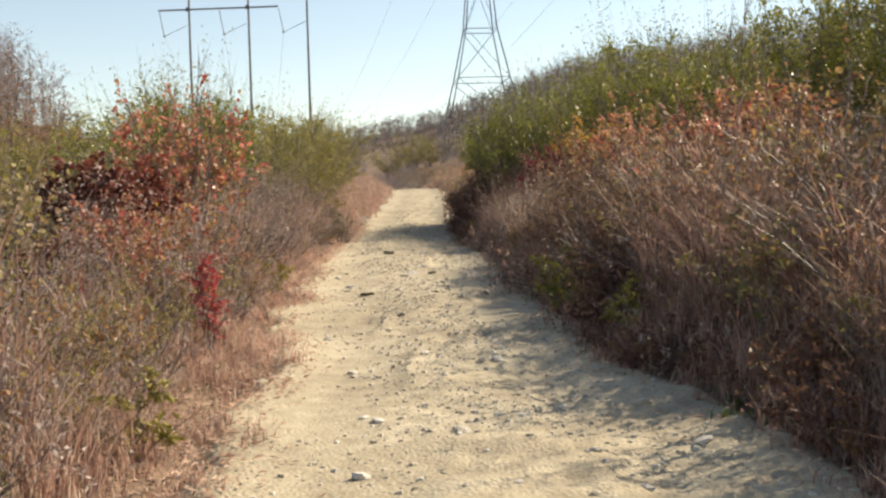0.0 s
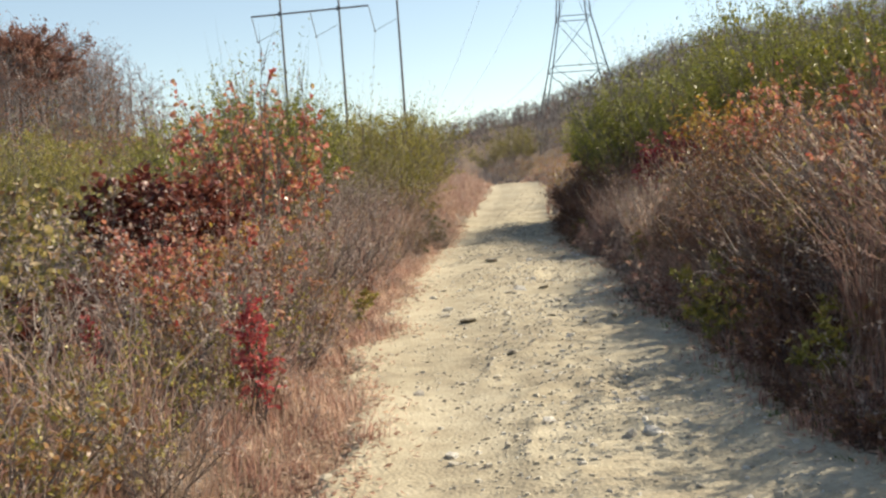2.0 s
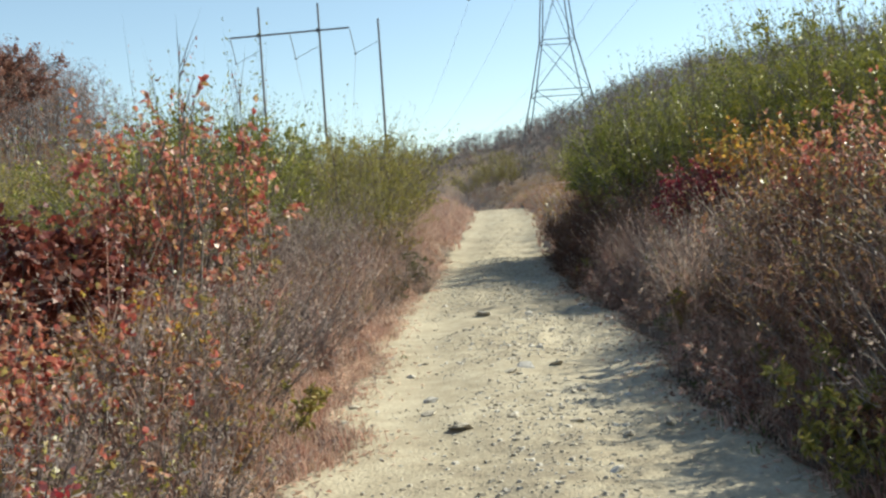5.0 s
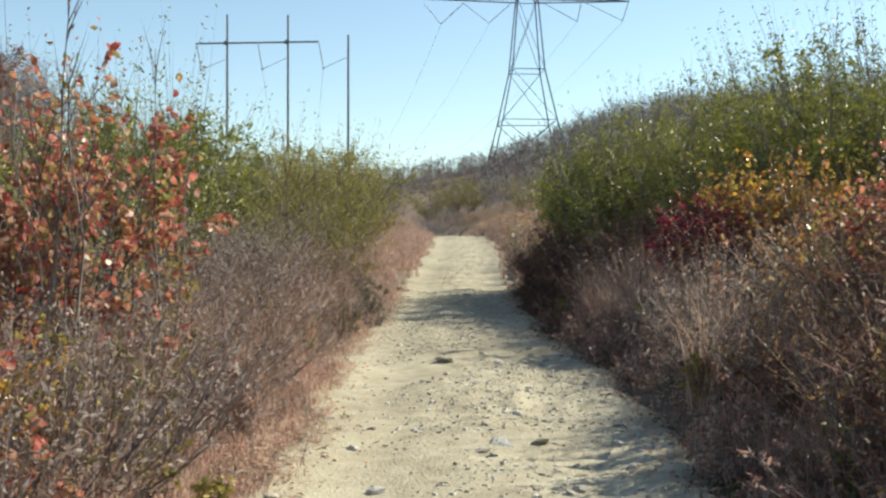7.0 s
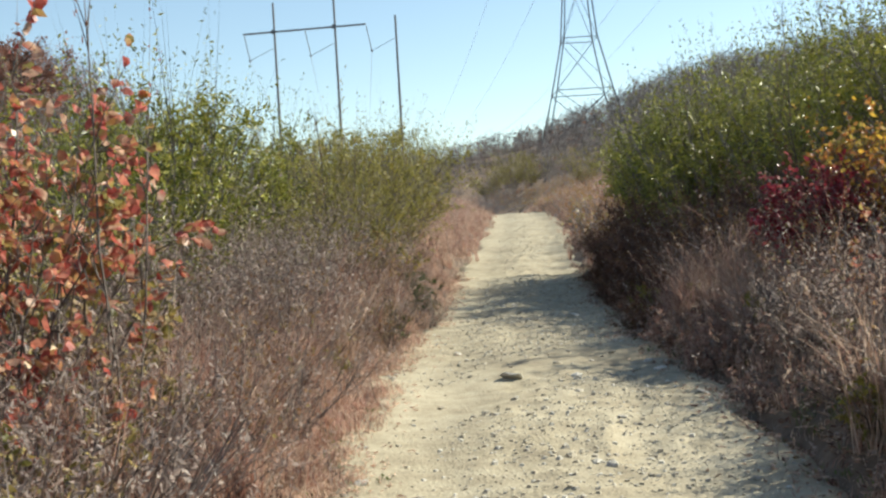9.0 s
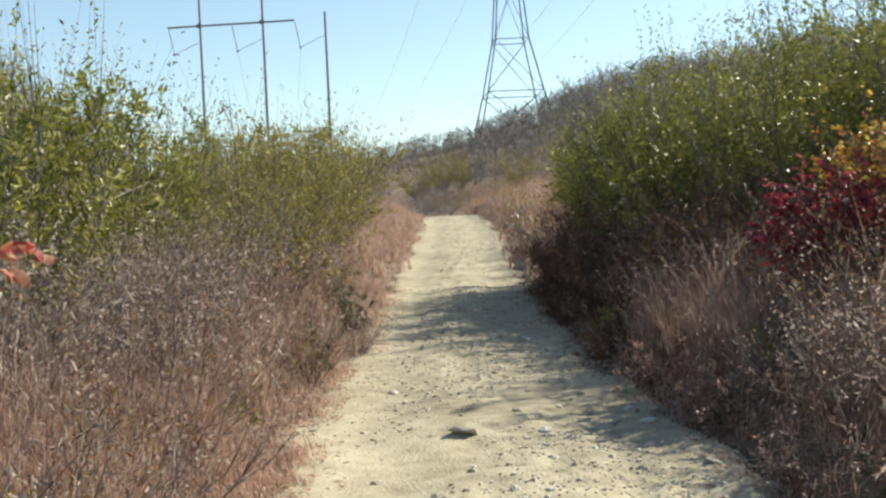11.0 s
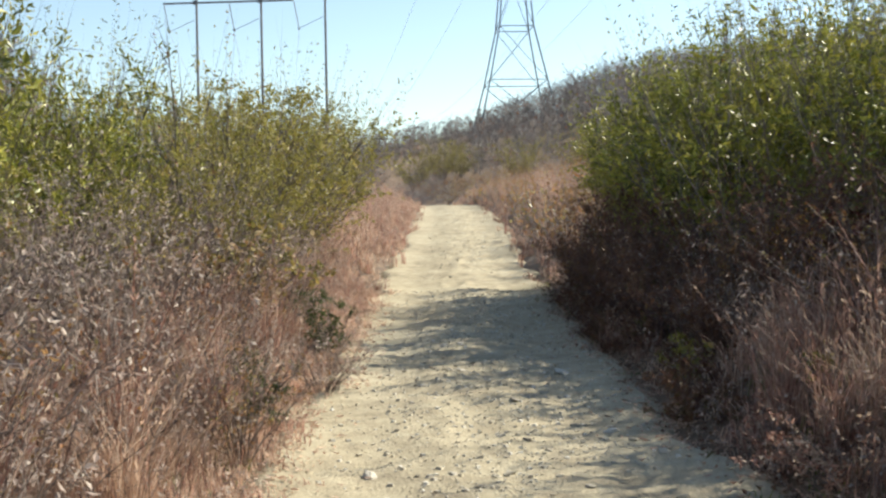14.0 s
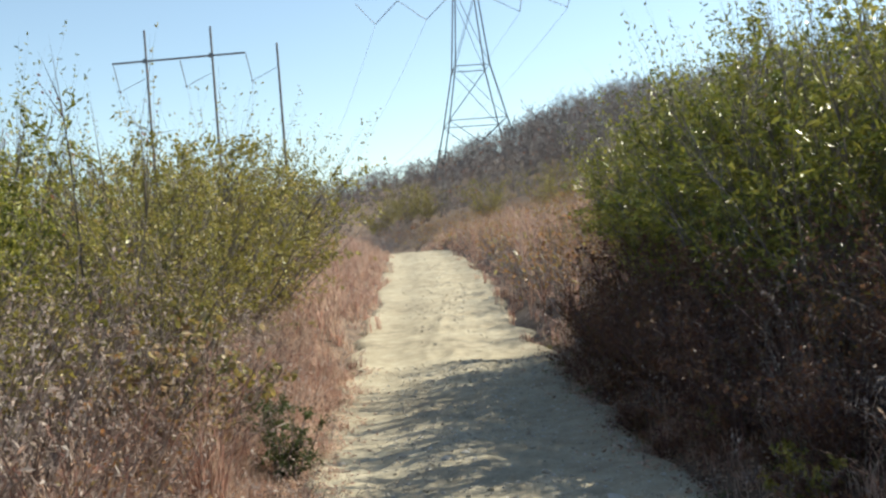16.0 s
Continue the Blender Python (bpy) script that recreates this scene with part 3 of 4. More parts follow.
def thicket(name, label, spots, tall, leaf_mat, size, per=60, twigs=26):
    """Countless low bushes away from the track."""
    n = len(spots)
    tall = np.broadcast_to(tall, n)
    w, lf = Soup(), Soup()
    way = unit(rng.normal(size=(n, twigs, 3)) * [0.6, 0.6, 0.2] + [0, 0, 0.9])
    a = np.repeat((spots - [0, 0, 0.1])[:, None], twigs, 1) + rng.normal(0, 0.1, (n, twigs, 3)) * [1, 1, 0] * tall[:, None, None]
    b = a + way * (tall[:, None] * rng.uniform(0.55, 1.1, (n, twigs)))[..., None]
    spikes(w, a.reshape(-1, 3), b.reshape(-1, 3), 0.012)
    j = rng.integers(0, twigs, (n, per))
    k = np.arange(n)[:, None]
    e = a[k, j] + (b - a)[k, j] * rng.uniform(0.3, 1.05, (n, per, 1)) + rng.normal(0, 0.07, (n, per, 3)) * tall[:, None, None]
    e = e.reshape(-1, 3)
    leaves(lf, e, wild(len(e)) + [0, 0, 0.3], size * rng.uniform(0.6, 1.3, len(e)), size * 0.5)
    tagged(part(name + "_stems", w, WOODS), label + ", its bare stems", "brush", kind="stuff")
    tagged(part(name + "_leaves", lf, leaf_mat), label + ", its leaves", "brush", kind="stuff")


def field(n, y0, y1, out0, out1, side):
    y = rng.uniform(y0, y1, n)
    d = rng.uniform(out0, out1, n)
    x = np.where(side < 0, np.interp(y, LEFT_Y, LEFT_X) - d, np.interp(y, RIGHT_Y, RIGHT_X) + d)
    return np.stack([x, y, land(x, y)], 1)


pts = np.concatenate([field(700, 7, 60, 5.5, 34, -1), field(420, 50, 112, 5, 45, -1), scatter(560, -85, -26, 55, 112), scatter(460, -105, -44, 104, 142)])
thicket("green_scrub", "low olive-green scrub filling the field", pts, rng.uniform(1.2, 2.5, len(pts)) + 0.8 * smooth((pts[:, 1] - 50) / 30), LEAF_OLIVE, 0.17, per=34, twigs=14)
pts = np.concatenate([field(260, 10, 60, 6, 22, 1), field(260, 45, 100, 3, 30, 1), field(190, 36, 80, 0.4, 6, 1), field(160, 36, 100, 3, 9, -1), scatter(160, -40, 30, 86, 112), scatter(330, -26, 6, 74, 106)])
pts = pts[~on_path(pts[:, 0], pts[:, 1])]
thicket("russet_scrub", "low russet scrub beside and beyond the track", pts, rng.uniform(0.8, 1.6, len(pts)), LEAF_RUSSET, 0.13, per=46)
pts = np.concatenate([scatter(520, -44, 40, 92, 155)])
thicket("hill_scrub", "grey-brown scrub at the foot of the hill", pts, rng.uniform(1.2, 2.6, len(pts)), LEAF_BROWN, 0.16, per=9, twigs=34)


pts = np.concatenate([scatter(620, -48, 12, 176, 206), scatter(420, -30, 50, 120, 176)])
thicket("ridge_scrub", "fuzzy grey-brown brush along the ridge", pts, rng.uniform(1.3, 2.6, len(pts)), LEAF_BROWN, 0.14, per=5, twigs=30)


def broad_tree(x, y, top, radius, mat, label, n_leaf=5200):
    foot = float(land(x, y))
    h = top - foot
    root = tagged(new("tree"), label, "tree")
    root.location = (x, y, foot)
    s = Soup()
    tubes(s, np.array([[(0, 0, -0.4), (0.1, 0, h * 0.3), (-0.1, 0.1, h * 0.6), (0, 0, h * 0.92)]]), np.array([[0.4, 0.32, 0.2, 0.05]]), 7)
    part("trunk", s, BARK, root, smooth=True)
    s, lf = Soup(), Soup()
    a = np.stack([np.zeros(46), np.zeros(46), rng.uniform(0.3, 0.85, 46) * h], 1)
    w = unit(rng.normal(size=(46, 3)) * [1, 1, 0.3] + [0, 0, 0.5])
    b = a + w * rng.uniform(0.6, 1, (46, 1)) * radius
    b[:, 2] = np.minimum(b[:, 2], h * 0.97)
    tubes(s, np.stack([a, (a + b) / 2 + [0, 0, 0.3], b], 1), np.array([[0.13, 0.09, 0.03]]))
    k = rng.integers(0, 46, 900)
    c = a[k] + (b - a)[k] * rng.uniform(0.3, 1, (900, 1))
    d = c + wild(900) * rng.uniform(0.5, 1.6, (900, 1))
    spikes(s, c, d, 0.03)
    part("bough", s, BARK, root)
    j = rng.integers(0, 900, n_leaf)
    e = c[j] + (d - c)[j] * rng.uniform(0.3, 1.1, (n_leaf, 1)) + wild(n_leaf) * 0.35
    leaves(lf, e, wild(n_leaf), rng.uniform(0.25, 0.45, n_leaf), 0.28)
    part("crown", lf, mat, root)


broad_tree(-67.0, 125, 26.3, 9.8, LEAF_UMBER, "broad oak with a full red-brown crown on the knoll", 9000)
broad_tree(-78, 126, 26.0, 8.0, LEAF_UMBER, "oak with a thinning russet crown on the knoll", 5000)
broad_tree(-72, 122, 22.5, 4.0, LEAF_YELLOW, "small tree still holding yellow-green leaves on the knoll", 1600)

# ---- shrubs ----


def shrub(name, label, h, spread, stems, branches, per, leaf, size, width, wood=TWIG, low=0.25, wisps=0, arch=0.25, category="shrub", droop=0.3, fine=False, bole=1.0, tips=0.1, upright=0.0, broad=False, clumpy=0.9, short=0.72):
    """One shrub as a thing: woody stems, side twigs and separate leaves. It stands at the origin."""
    root = tagged(new(name), label, category)
    s, tw, lf = Soup(), Soup(), Soup()
    a = rng.uniform(0, 2 * math.pi, stems)
    out = np.stack([np.cos(a), np.sin(a), np.zeros(stems)], 1)
    reach = spread * np.sqrt(rng.uniform(0.02, 1, stems))
    tall = h * (1 - 0.35 * (reach / spread) ** 2) * rng.uniform(short, 1.0, stems)
    base = out * rng.uniform(0.0, 0.22, (stems, 1)) * spread
    t = np.linspace(0, 1, 5)
    side = np.cross(out, [0, 0, 1.0]) * rng.normal(0, 0.12, (stems, 1)) * spread
    lines = base[:, None] + out[:, None] * (reach[:, None] * t ** 1.25)[..., None] + side[:, None] * (np.sin(t * 3.0))[None, :, None]
    lines[..., 2] += tall[:, None] * (t - arch * 0.3 * t ** 3)[None] - 0.05 * (t == 0)[None]
    lines[:, 1:-1] += rng.normal(0, 0.02 * h, (stems, 3, 3))
    thick = bole * (0.0045 + 0.0022 * h) * np.linspace(1, 0.22, 5)[None] * rng.uniform(0.7, 1.3, (stems, 1))
    if fine:
        tubes(s, lines, thick)
        tagged(part("stem_tangle", s, wood, root), kind="stuff")
    else:
        for g in range(stems):
            s = Soup()
            tubes(s, lines[g:g + 1], thick[g:g + 1], 4)
            part("stem", s, wood, root)
    n = stems * branches
    k = np.repeat(np.arange(stems), branches)
    u = rng.uniform(low, 1.0, n) * 3.999
    i = u.astype(int)
    p = lines[k, i] + (lines[k, i + 1] - lines[k, i]) * (u - i)[:, None]
    w = unit(wild(n) * 0.8 + out[k] * 0.35 + [0, 0, 0.45 + upright])
    q = p + w * (h * rng.uniform(0.08, 0.24, n) * (1.1 - 0.5 * u / 4))[:, None]
    spikes(tw, p, q, 0.0022 + 0.0008 * h)
    if wisps:
        j = rng.integers(0, stems, wisps)
        tip = lines[j, 4]
        top = tip + unit(out[j] * 0.25 + wild(wisps) * 0.2 + [0, 0, 1]) * (h * rng.uniform(0.12, 0.34, wisps))[:, None]
        spikes(tw, lines[j, 3], top, 0.004)
        m = wisps * 6
        g = rng.integers(0, wisps, m)
        e = tip[g] + (top - tip)[g] * rng.uniform(0, 1, (m, 1))
        leaves(lf, e, wild(m) + [0, 0, 0.4], size * rng.uniform(0.4, 0.75, m), width * 0.7)
    tagged(part("twig_spray", tw, wood, root), kind="stuff")
    if per:
        # some sprays are full, some almost bare
        full = per * (1 - clumpy + clumpy * np.minimum(rng.gamma(1.1, 0.95, n), 2.8))
        j = np.repeat(np.arange(n), np.floor(full + rng.random(n)).astype(int))
        m = len(j)
        e = p[j] + (q - p)[j] * rng.uniform(tips, 1.08, (m, 1)) + wild(m) * 0.012 * h
        shape = broad_leaves if broad else leaves
        shape(lf, e, w[j] * (0.5 + upright) + wild(m) * 0.8 - [0, 0, droop * (1 - upright)], size * rng.uniform(0.55, 1.25, m), width * rng.uniform(0.7, 1.2, m))
    if lf.n:
        tagged(part("foliage", lf, leaf, root), kind="stuff")
    return root


def lay(proto, spots, group="", label="", grow=1.0):
    """Moves the first to the first spot and copies it to the rest. A spot: x, y, scale."""
    for i, (x, y, s) in enumerate(spots):
        s *= grow
        m = Matrix.Translation((x, y, float(land(x, y)) - 0.03)) @ Matrix.Rotation(rng.normal(0, 0.06), 4, "X") @ Matrix.Rotation(rng.uniform(0, 6.28), 4, "Z") @ Matrix.Diagonal((s * rng.uniform(0.9, 1.1), s * rng.uniform(0.9, 1.1), s, 1))
        if i < len(spots) - 1:
            ob = copy_thing(proto, m)
        else:
            ob = proto
            proto.matrix_basis = m
        tagged(ob, label, group=group)


WILLOW_A = shrub("willow_shrub", "tall olive-green willow shrub with wispy bare tips", 3.4, 1.4, 34, 15, 11, LEAF_WILLOW, 0.085, 0.032, wisps=60, upright=0.25, clumpy=0.88, low=0.12, short=0.6)
WILLOW_B = shrub("willow_shrub", "dense upright green willow thicket, leaves turning yellow", 3.2, 1.25, 36, 15, 11, LEAF_WILLOW, 0.08, 0.033, wisps=70, upright=0.25, clumpy=0.88, low=0.12, short=0.6)
WILLOW_C = shrub("willow_shrub", "loose green shrub with thin upright shoots", 3.0, 1.05, 28, 14, 11, LEAF_WILLOW, 0.085, 0.03, wisps=60, upright=0.35, clumpy=0.88, low=0.12, short=0.6)
OLIVE_A = shrub("olive_shrub", "rounded olive-brown shrub thick with small leaves", 3.4, 1.75, 40, 13, 10, LEAF_OLIVE, 0.072, 0.033, wisps=50, upright=0.25, clumpy=0.9, low=0.15, short=0.64)
OAK_A = shrub("oak_sapling", "young oak shrub with large orange and red leaves", 2.6, 0.75, 14, 11, 5, LEAF_OAK, 0.088, 0.05, wood=BARK, wisps=6, low=0.58, tips=0.5, broad=True)
OAK_B = shrub("oak_sapling", "small shrub with glossy red-orange autumn leaves", 1.7, 0.7, 12, 10, 7, LEAF_OAK, 0.082, 0.046, wood=BARK, wisps=5, low=0.3, tips=0.5, broad=True)
OAK_R = shrub("scarlet_oak_sapling", "young oak shrub thick with flame-red leaves", 1.7, 0.8, 15, 11, 6, LEAF_FLAME, 0.09, 0.052, wood=BARK, wisps=4, low=0.45, tips=0.4, broad=True)
MAROON_B = shrub("maroon_shrub", "leggy shrub with a dense dark maroon crown", 1.9, 0.7, 15, 13, 8, LEAF_MAROON, 0.095, 0.055, wood=BARK, low=0.55, broad=True)
MAROON_A = shrub("maroon_shrub", "low shrub with dark maroon leaves", 1.3, 0.6, 13, 12, 6, LEAF_MAROON, 0.085, 0.045, wood=BARK, broad=True)
CRIMSON_A = shrub("crimson_shrub", "bright crimson-leaved shrub among grey brush", 1.45, 0.55, 16, 12, 5, LEAF_CRIMSON, 0.06, 0.032, wood=BARK, low=0.55, broad=True)
YELLOW_A = shrub("yellowing_shrub", "bramble-like shrub with yellow-green curling leaves", 1.5, 0.75, 15, 11, 4, LEAF_YELLOW, 0.075, 0.04, wisps=8, broad=True)
RUSSET_A = shrub("russet_shrub", "shrub with sparse russet and gold leaves", 1.7, 0.8, 17, 13, 2, LEAF_RUSSET, 0.07, 0.036, wisps=12, broad=True)
BRUSH_A = shrub("bare_brush", "tangled bare grey-brown twiggy brush", 1.35, 0.8, 31, 14, 1, LEAF_RUSSET, 0.05, 0.022, wood=WEED, low=0.2, wisps=20, fine=True)
BRUSH_B = shrub("bare_brush", "low mesh of bare grey twigs", 1.1, 0.75, 28, 15, 1, SEED, 0.04, 0.02, wood=WEED, low=0.15, wisps=20, fine=True)

lay(WILLOW_A, [(3.5, 47.2, 1.15), (4.5, 44.0, 1.15), (1.65, 28.3, 0.95), (2.3, 30.2, 1.02), (3.3, 27.0, 1.05), (4.8, 24.6, 0.98), (4.4, 30.5, 1.15), (1.5, 29.7, 0.95),
               (-7.5, 26.2, 1.05), (-6.9, 28.6, 1.0), (-7.3, 27.3, 1.08), (-6.6, 24.6, 0.9)], "green shrubs along the track", grow=1.13)
lay(WILLOW_B, [(3.5, 23.4, 1.02), (3.9, 22.2, 0.98), (2.0, 27.2, 0.98), (1.8, 30.8, 0.98), (3.5, 25.0, 0.95), (5.6, 27.5, 1.15), (2.5, 24.9, 0.85), (6.0, 19.0, 1.0), (6.2, 15.5, 1.05), (7.0, 12.5, 1.15),
               (-8.6, 27.5, 1.12), (-7.9, 31.5, 1.05), (-9.6, 29.5, 1.12)], "green shrubs along the track", grow=1.13)
lay(WILLOW_C, [(0.5, 32.5, 0.8), (0.95, 32.0, 0.88), (0.5, 31.3, 0.86), (0.55, 30.2, 0.9), (0.62, 29.0, 0.92), (0.7, 27.8, 0.94), (0.85, 26.6, 0.95), (1.2, 30.6, 0.95), (5.2, 18.4, 1.0), (1.8, 25.6, 0.85), (4.6, 21.5, 0.95), (6.6, 17.0, 1.1), (6.4, 10.6, 1.1), (7.0, 8.4, 1.1), (6.4, 20.0, 1.1),
               (-5.3, 20.5, 1.08), (-5.7, 22.0, 1.15), (-6.4, 23.0, 1.1), (-5.4, 18.0, 0.85), (-6.3, 26.6, 0.9)], "green shrubs along the track", grow=1.13)
lay(OLIVE_A, [(-5.7, 34.0, 1.0), (-6.0, 36.2, 1.0), (-5.4, 32.2, 0.98), (-6.5, 34.5, 1.05), (-11.2, 27.5, 0.86), (-12.6, 28.5, 1.0), (-14.2, 27.0, 1.1), (-13.4, 31.0, 1.1), (-15.8, 30.0, 1.2), (-11.8, 33.5, 1.05), (-17.0, 34.0, 1.25), (-7.5, 38.5, 1.08), (-8.4, 44.0, 1.28), (-9.0, 50.0, 1.38), (-9.7, 57.5, 1.32), (-12.5, 47.0, 1.3), (-11.5, 40.0, 1.2), (-5.3, 24.5, 0.62), (-10.6, 53.0, 1.25), (-5.95, 31.0, 1.0), (-5.3, 29.0, 0.78), (-4.9, 27.2, 0.66), (5.8, 11.4, 0.9), (6.2, 9.2, 0.95),
              (3.2, 36.0, 0.9), (1.4, 39.6, 0.36), (0.9, 44.5, 0.4), (2.6, 47.0, 0.5), (5.8, 40.0, 1.2), (-10.8, 114.0, 1.1), (-8.6, 117.0, 1.25), (-6.6, 113.0, 1.1), (-1.2, 99.0, 1.1), (3.0, 88.0, 1.1), (8.0, 80.0, 1.3)], "olive shrubs", grow=1.13)
lay(OAK_A, [(2.9, 11.1, 0.6), (-3.9, 15.1, 1.07), (-3.7, 15.4, 1.0), (-4.1, 14.7, 0.85), (1.95, 15.5, 0.75), (2.4, 11.5, 0.66)], "orange and red shrubs")
lay(OAK_B, [(-3.65, 14.7, 0.95), (-2.75, 11.6, 0.7), (1.9, 15.8, 0.95), (2.1, 11.3, 0.75), (2.5, 14.2, 0.8), (-2.5, 9.9, 0.68), (1.5, 18.2, 0.7)], "orange and red shrubs")
lay(MAROON_B, [(-4.1, 12.8, 0.98), (-3.7, 12.6, 0.88)], "maroon shrubs")
lay(OAK_R, [(-3.05, 10.7, 0.66), (-3.4, 11.0, 0.74), (2.7, 13.1, 0.9), (3.0, 13.5, 0.98), (2.45, 13.3, 0.8), (2.85, 12.7, 0.92), (3.25, 13.1, 1.0)], "scarlet oak saplings")
lay(MAROON_A, [(-2.2, 5.9, 0.5), (-2.6, 6.8, 0.6), (-3.4, 9.8, 0.8), (2.3, 19.0, 0.9), (1.3, 24.6, 0.9)], "maroon shrubs")
lay(CRIMSON_A, [(1.3, 20.5, 1.12), (1.55, 20.7, 1.15), (1.1, 20.8, 0.95)], "crimson shrubs")
lay(YELLOW_A, [(2.3, 12.8, 0.9), (2.0, 14.6, 0.9), (1.7, 13.5, 0.75), (-3.35, 15.6, 0.65), (-3.7, 8.6, 0.9), (2.2, 10.4, 0.75), (2.75, 9.4, 1.0), (2.0, 8.0, 0.65), (3.0, 10.8, 0.75), (2.6, 11.8, 0.75), (-4.2, 10.0, 1.15), (-4.8, 8.8, 1.2), (-3.95, 9.3, 1.0), (-4.6, 11.0, 1.25), (-5.6, 9.8, 1.3), (-3.1, 12.9, 0.7), (-3.95, 16.3, 1.1), (-3.0, 13.7, 0.6), (1.5, 13.6, 0.7), (1.6, 11.8, 0.65), (-2.7, 13.2, 0.55), (2.1, 16.4, 0.9), (-5.4, 11.5, 1.2), (-4.9, 14.5, 1.15), (-4.9, 12.9, 1.2), (-4.0, 25.2, 1.0), (-4.35, 25.7, 1.0)], "yellowing shrubs")
lay(RUSSET_A, [(-1.95, 5.2, 0.55), (-2.55, 5.6, 0.6), (-2.1, 7.0, 0.55), (-2.3, 6.0, 0.6), (-3.0, 6.4, 0.75), (-2.7, 9.4, 0.65), (-3.3, 8.0, 0.75), (-2.2, 11.2, 0.5), (1.3, 16.6, 0.7), (2.9, 16.2, 0.95), (2.4, 18.4, 0.9), (0.95, 23.4, 0.75), (0.5, 25.4, 0.7), (-4.4, 19.0, 0.8), (-4.2, 21.5, 0.75),
               (0.1, 35.5, 0.8), (0.7, 37.6, 0.95), (-0.2, 40.5, 0.9), (1.5, 43.0, 1.1), (2.8, 39.5, 1.1), (0.4, 46.0, 1.0), (3.2, 6.4, 0.8), (2.9, 8.6, 1.1), (3.2, 11.6, 1.1)], "russet shrubs")
BRAMBLE_A = shrub("bramble", "purple-brown bramble tangle, coloured darker for the shade under the bushes", 1.25, 0.75, 34, 15, 3, LEAF_SHADED, 0.05, 0.028, wood=BRAMBLE, low=0.1, wisps=14, fine=True)
BRAMBLE_B = shrub("bramble", "withered bramble coloured darker for shade, with a few golden leaves", 1.6, 0.8, 30, 15, 3, LEAF_SHADED, 0.055, 0.03, wood=BRAMBLE, low=0.1, wisps=18, fine=True)
lay(BRAMBLE_A, [(1.0, 14.6, 0.65), (1.15, 13.6, 0.7), (1.25, 12.7, 0.7), (1.4, 13.2, 0.75), (1.3, 14.1, 0.7), (1.45, 12.0, 0.65), (1.55, 11.2, 0.65), (1.8, 12.8, 0.8), (1.75, 10.2, 0.6), (0.1, 24.4, 0.75), (-0.12, 25.5, 0.8), (-0.22, 26.6, 0.85), (-0.32, 27.6, 0.88), (-0.42, 28.6, 0.88), (-0.48, 29.7, 0.88), (-0.52, 30.7, 0.88), (-0.05, 26.1, 0.9), (-0.15, 28.1, 0.95), (1.3, 22.7, 0.65), (0.85, 24.4, 0.85), (0.6, 25.5, 1.0),
               (0.95, 23.0, 0.65)], "brambles")
lay(BRAMBLE_B, [(1.7, 15.0, 0.95), (1.5, 14.2, 0.85), (1.9, 13.4, 0.9), (1.55, 20.3, 0.85), (2.0, 20.7, 0.95), (0.45, 26.4, 0.95), (0.35, 27.6, 1.0), (0.2, 28.8, 1.05), (0.1, 29.9, 1.0), (0.0, 31.4, 1.0), (1.1, 26.0, 1.05), (1.5, 24.4, 1.0), (2.0, 23.4, 0.95), (0.4, 32.8, 0.9), (2.6, 22.2, 0.9), (1.2, 23.4, 0.7), (1.6, 22.8, 0.75), (2.0, 24.4, 1.1), (0.9, 24.6, 1.0), (2.6, 23.6, 1.1)], "brambles")
lay(BRUSH_A, [(0.0, 34.6, 0.8), (1.2, 36.4, 0.95), (0.3, 39.0, 0.9), (2.2, 41.5, 1.1), (1.5, 16.2, 1.1), (1.75, 15.2, 1.1), (1.95, 12.4, 1.05), (2.2, 10.8, 1.25), (2.1, 13.8, 1.1), (2.6, 9.0, 1.3), (2.35, 9.8, 1.2), (2.45, 11.6, 1.3), (1.4, 12.2, 0.85), (1.1, 13.4, 0.8), (0.95, 15.0, 0.8), (1.5, 17.3, 0.75), (1.0, 18.6, 0.8), (1.2, 20.2, 0.8), (2.0, 11.3, 0.9), (0.8, 22.6, 0.8),
              (-2.9, 16.0, 0.75), (-3.2, 18.0, 0.8), (-3.8, 20.0, 0.85), (-3.1, 21.8, 0.7), (-3.9, 23.2, 0.85),
              (2.5, 7.3, 1.15), (1.9, 9.8, 0.8), (2.5, 5.6, 0.75), (2.25, 6.6, 0.65)], "bare brush beside the track")
BRUSH_C = shrub("bare_brush", "dark twiggy brush with a few olive leaves still on", 1.05, 0.7, 26, 14, 2, LEAF_OLIVE, 0.045, 0.022, low=0.12, wisps=12, fine=True, short=0.5)
lay(BRUSH_C, [(-1.95, 6.3, 0.62), (-2.3, 7.0, 0.75), (-2.05, 7.8, 0.66), (-2.6, 7.6, 0.85), (-2.4, 8.6, 0.8), (-2.9, 8.2, 0.95), (-2.15, 9.4, 0.75), (-3.2, 7.0, 0.9), (-2.7, 6.2, 0.75), (-2.5, 10.4, 0.8)], "bare brush beside the track")
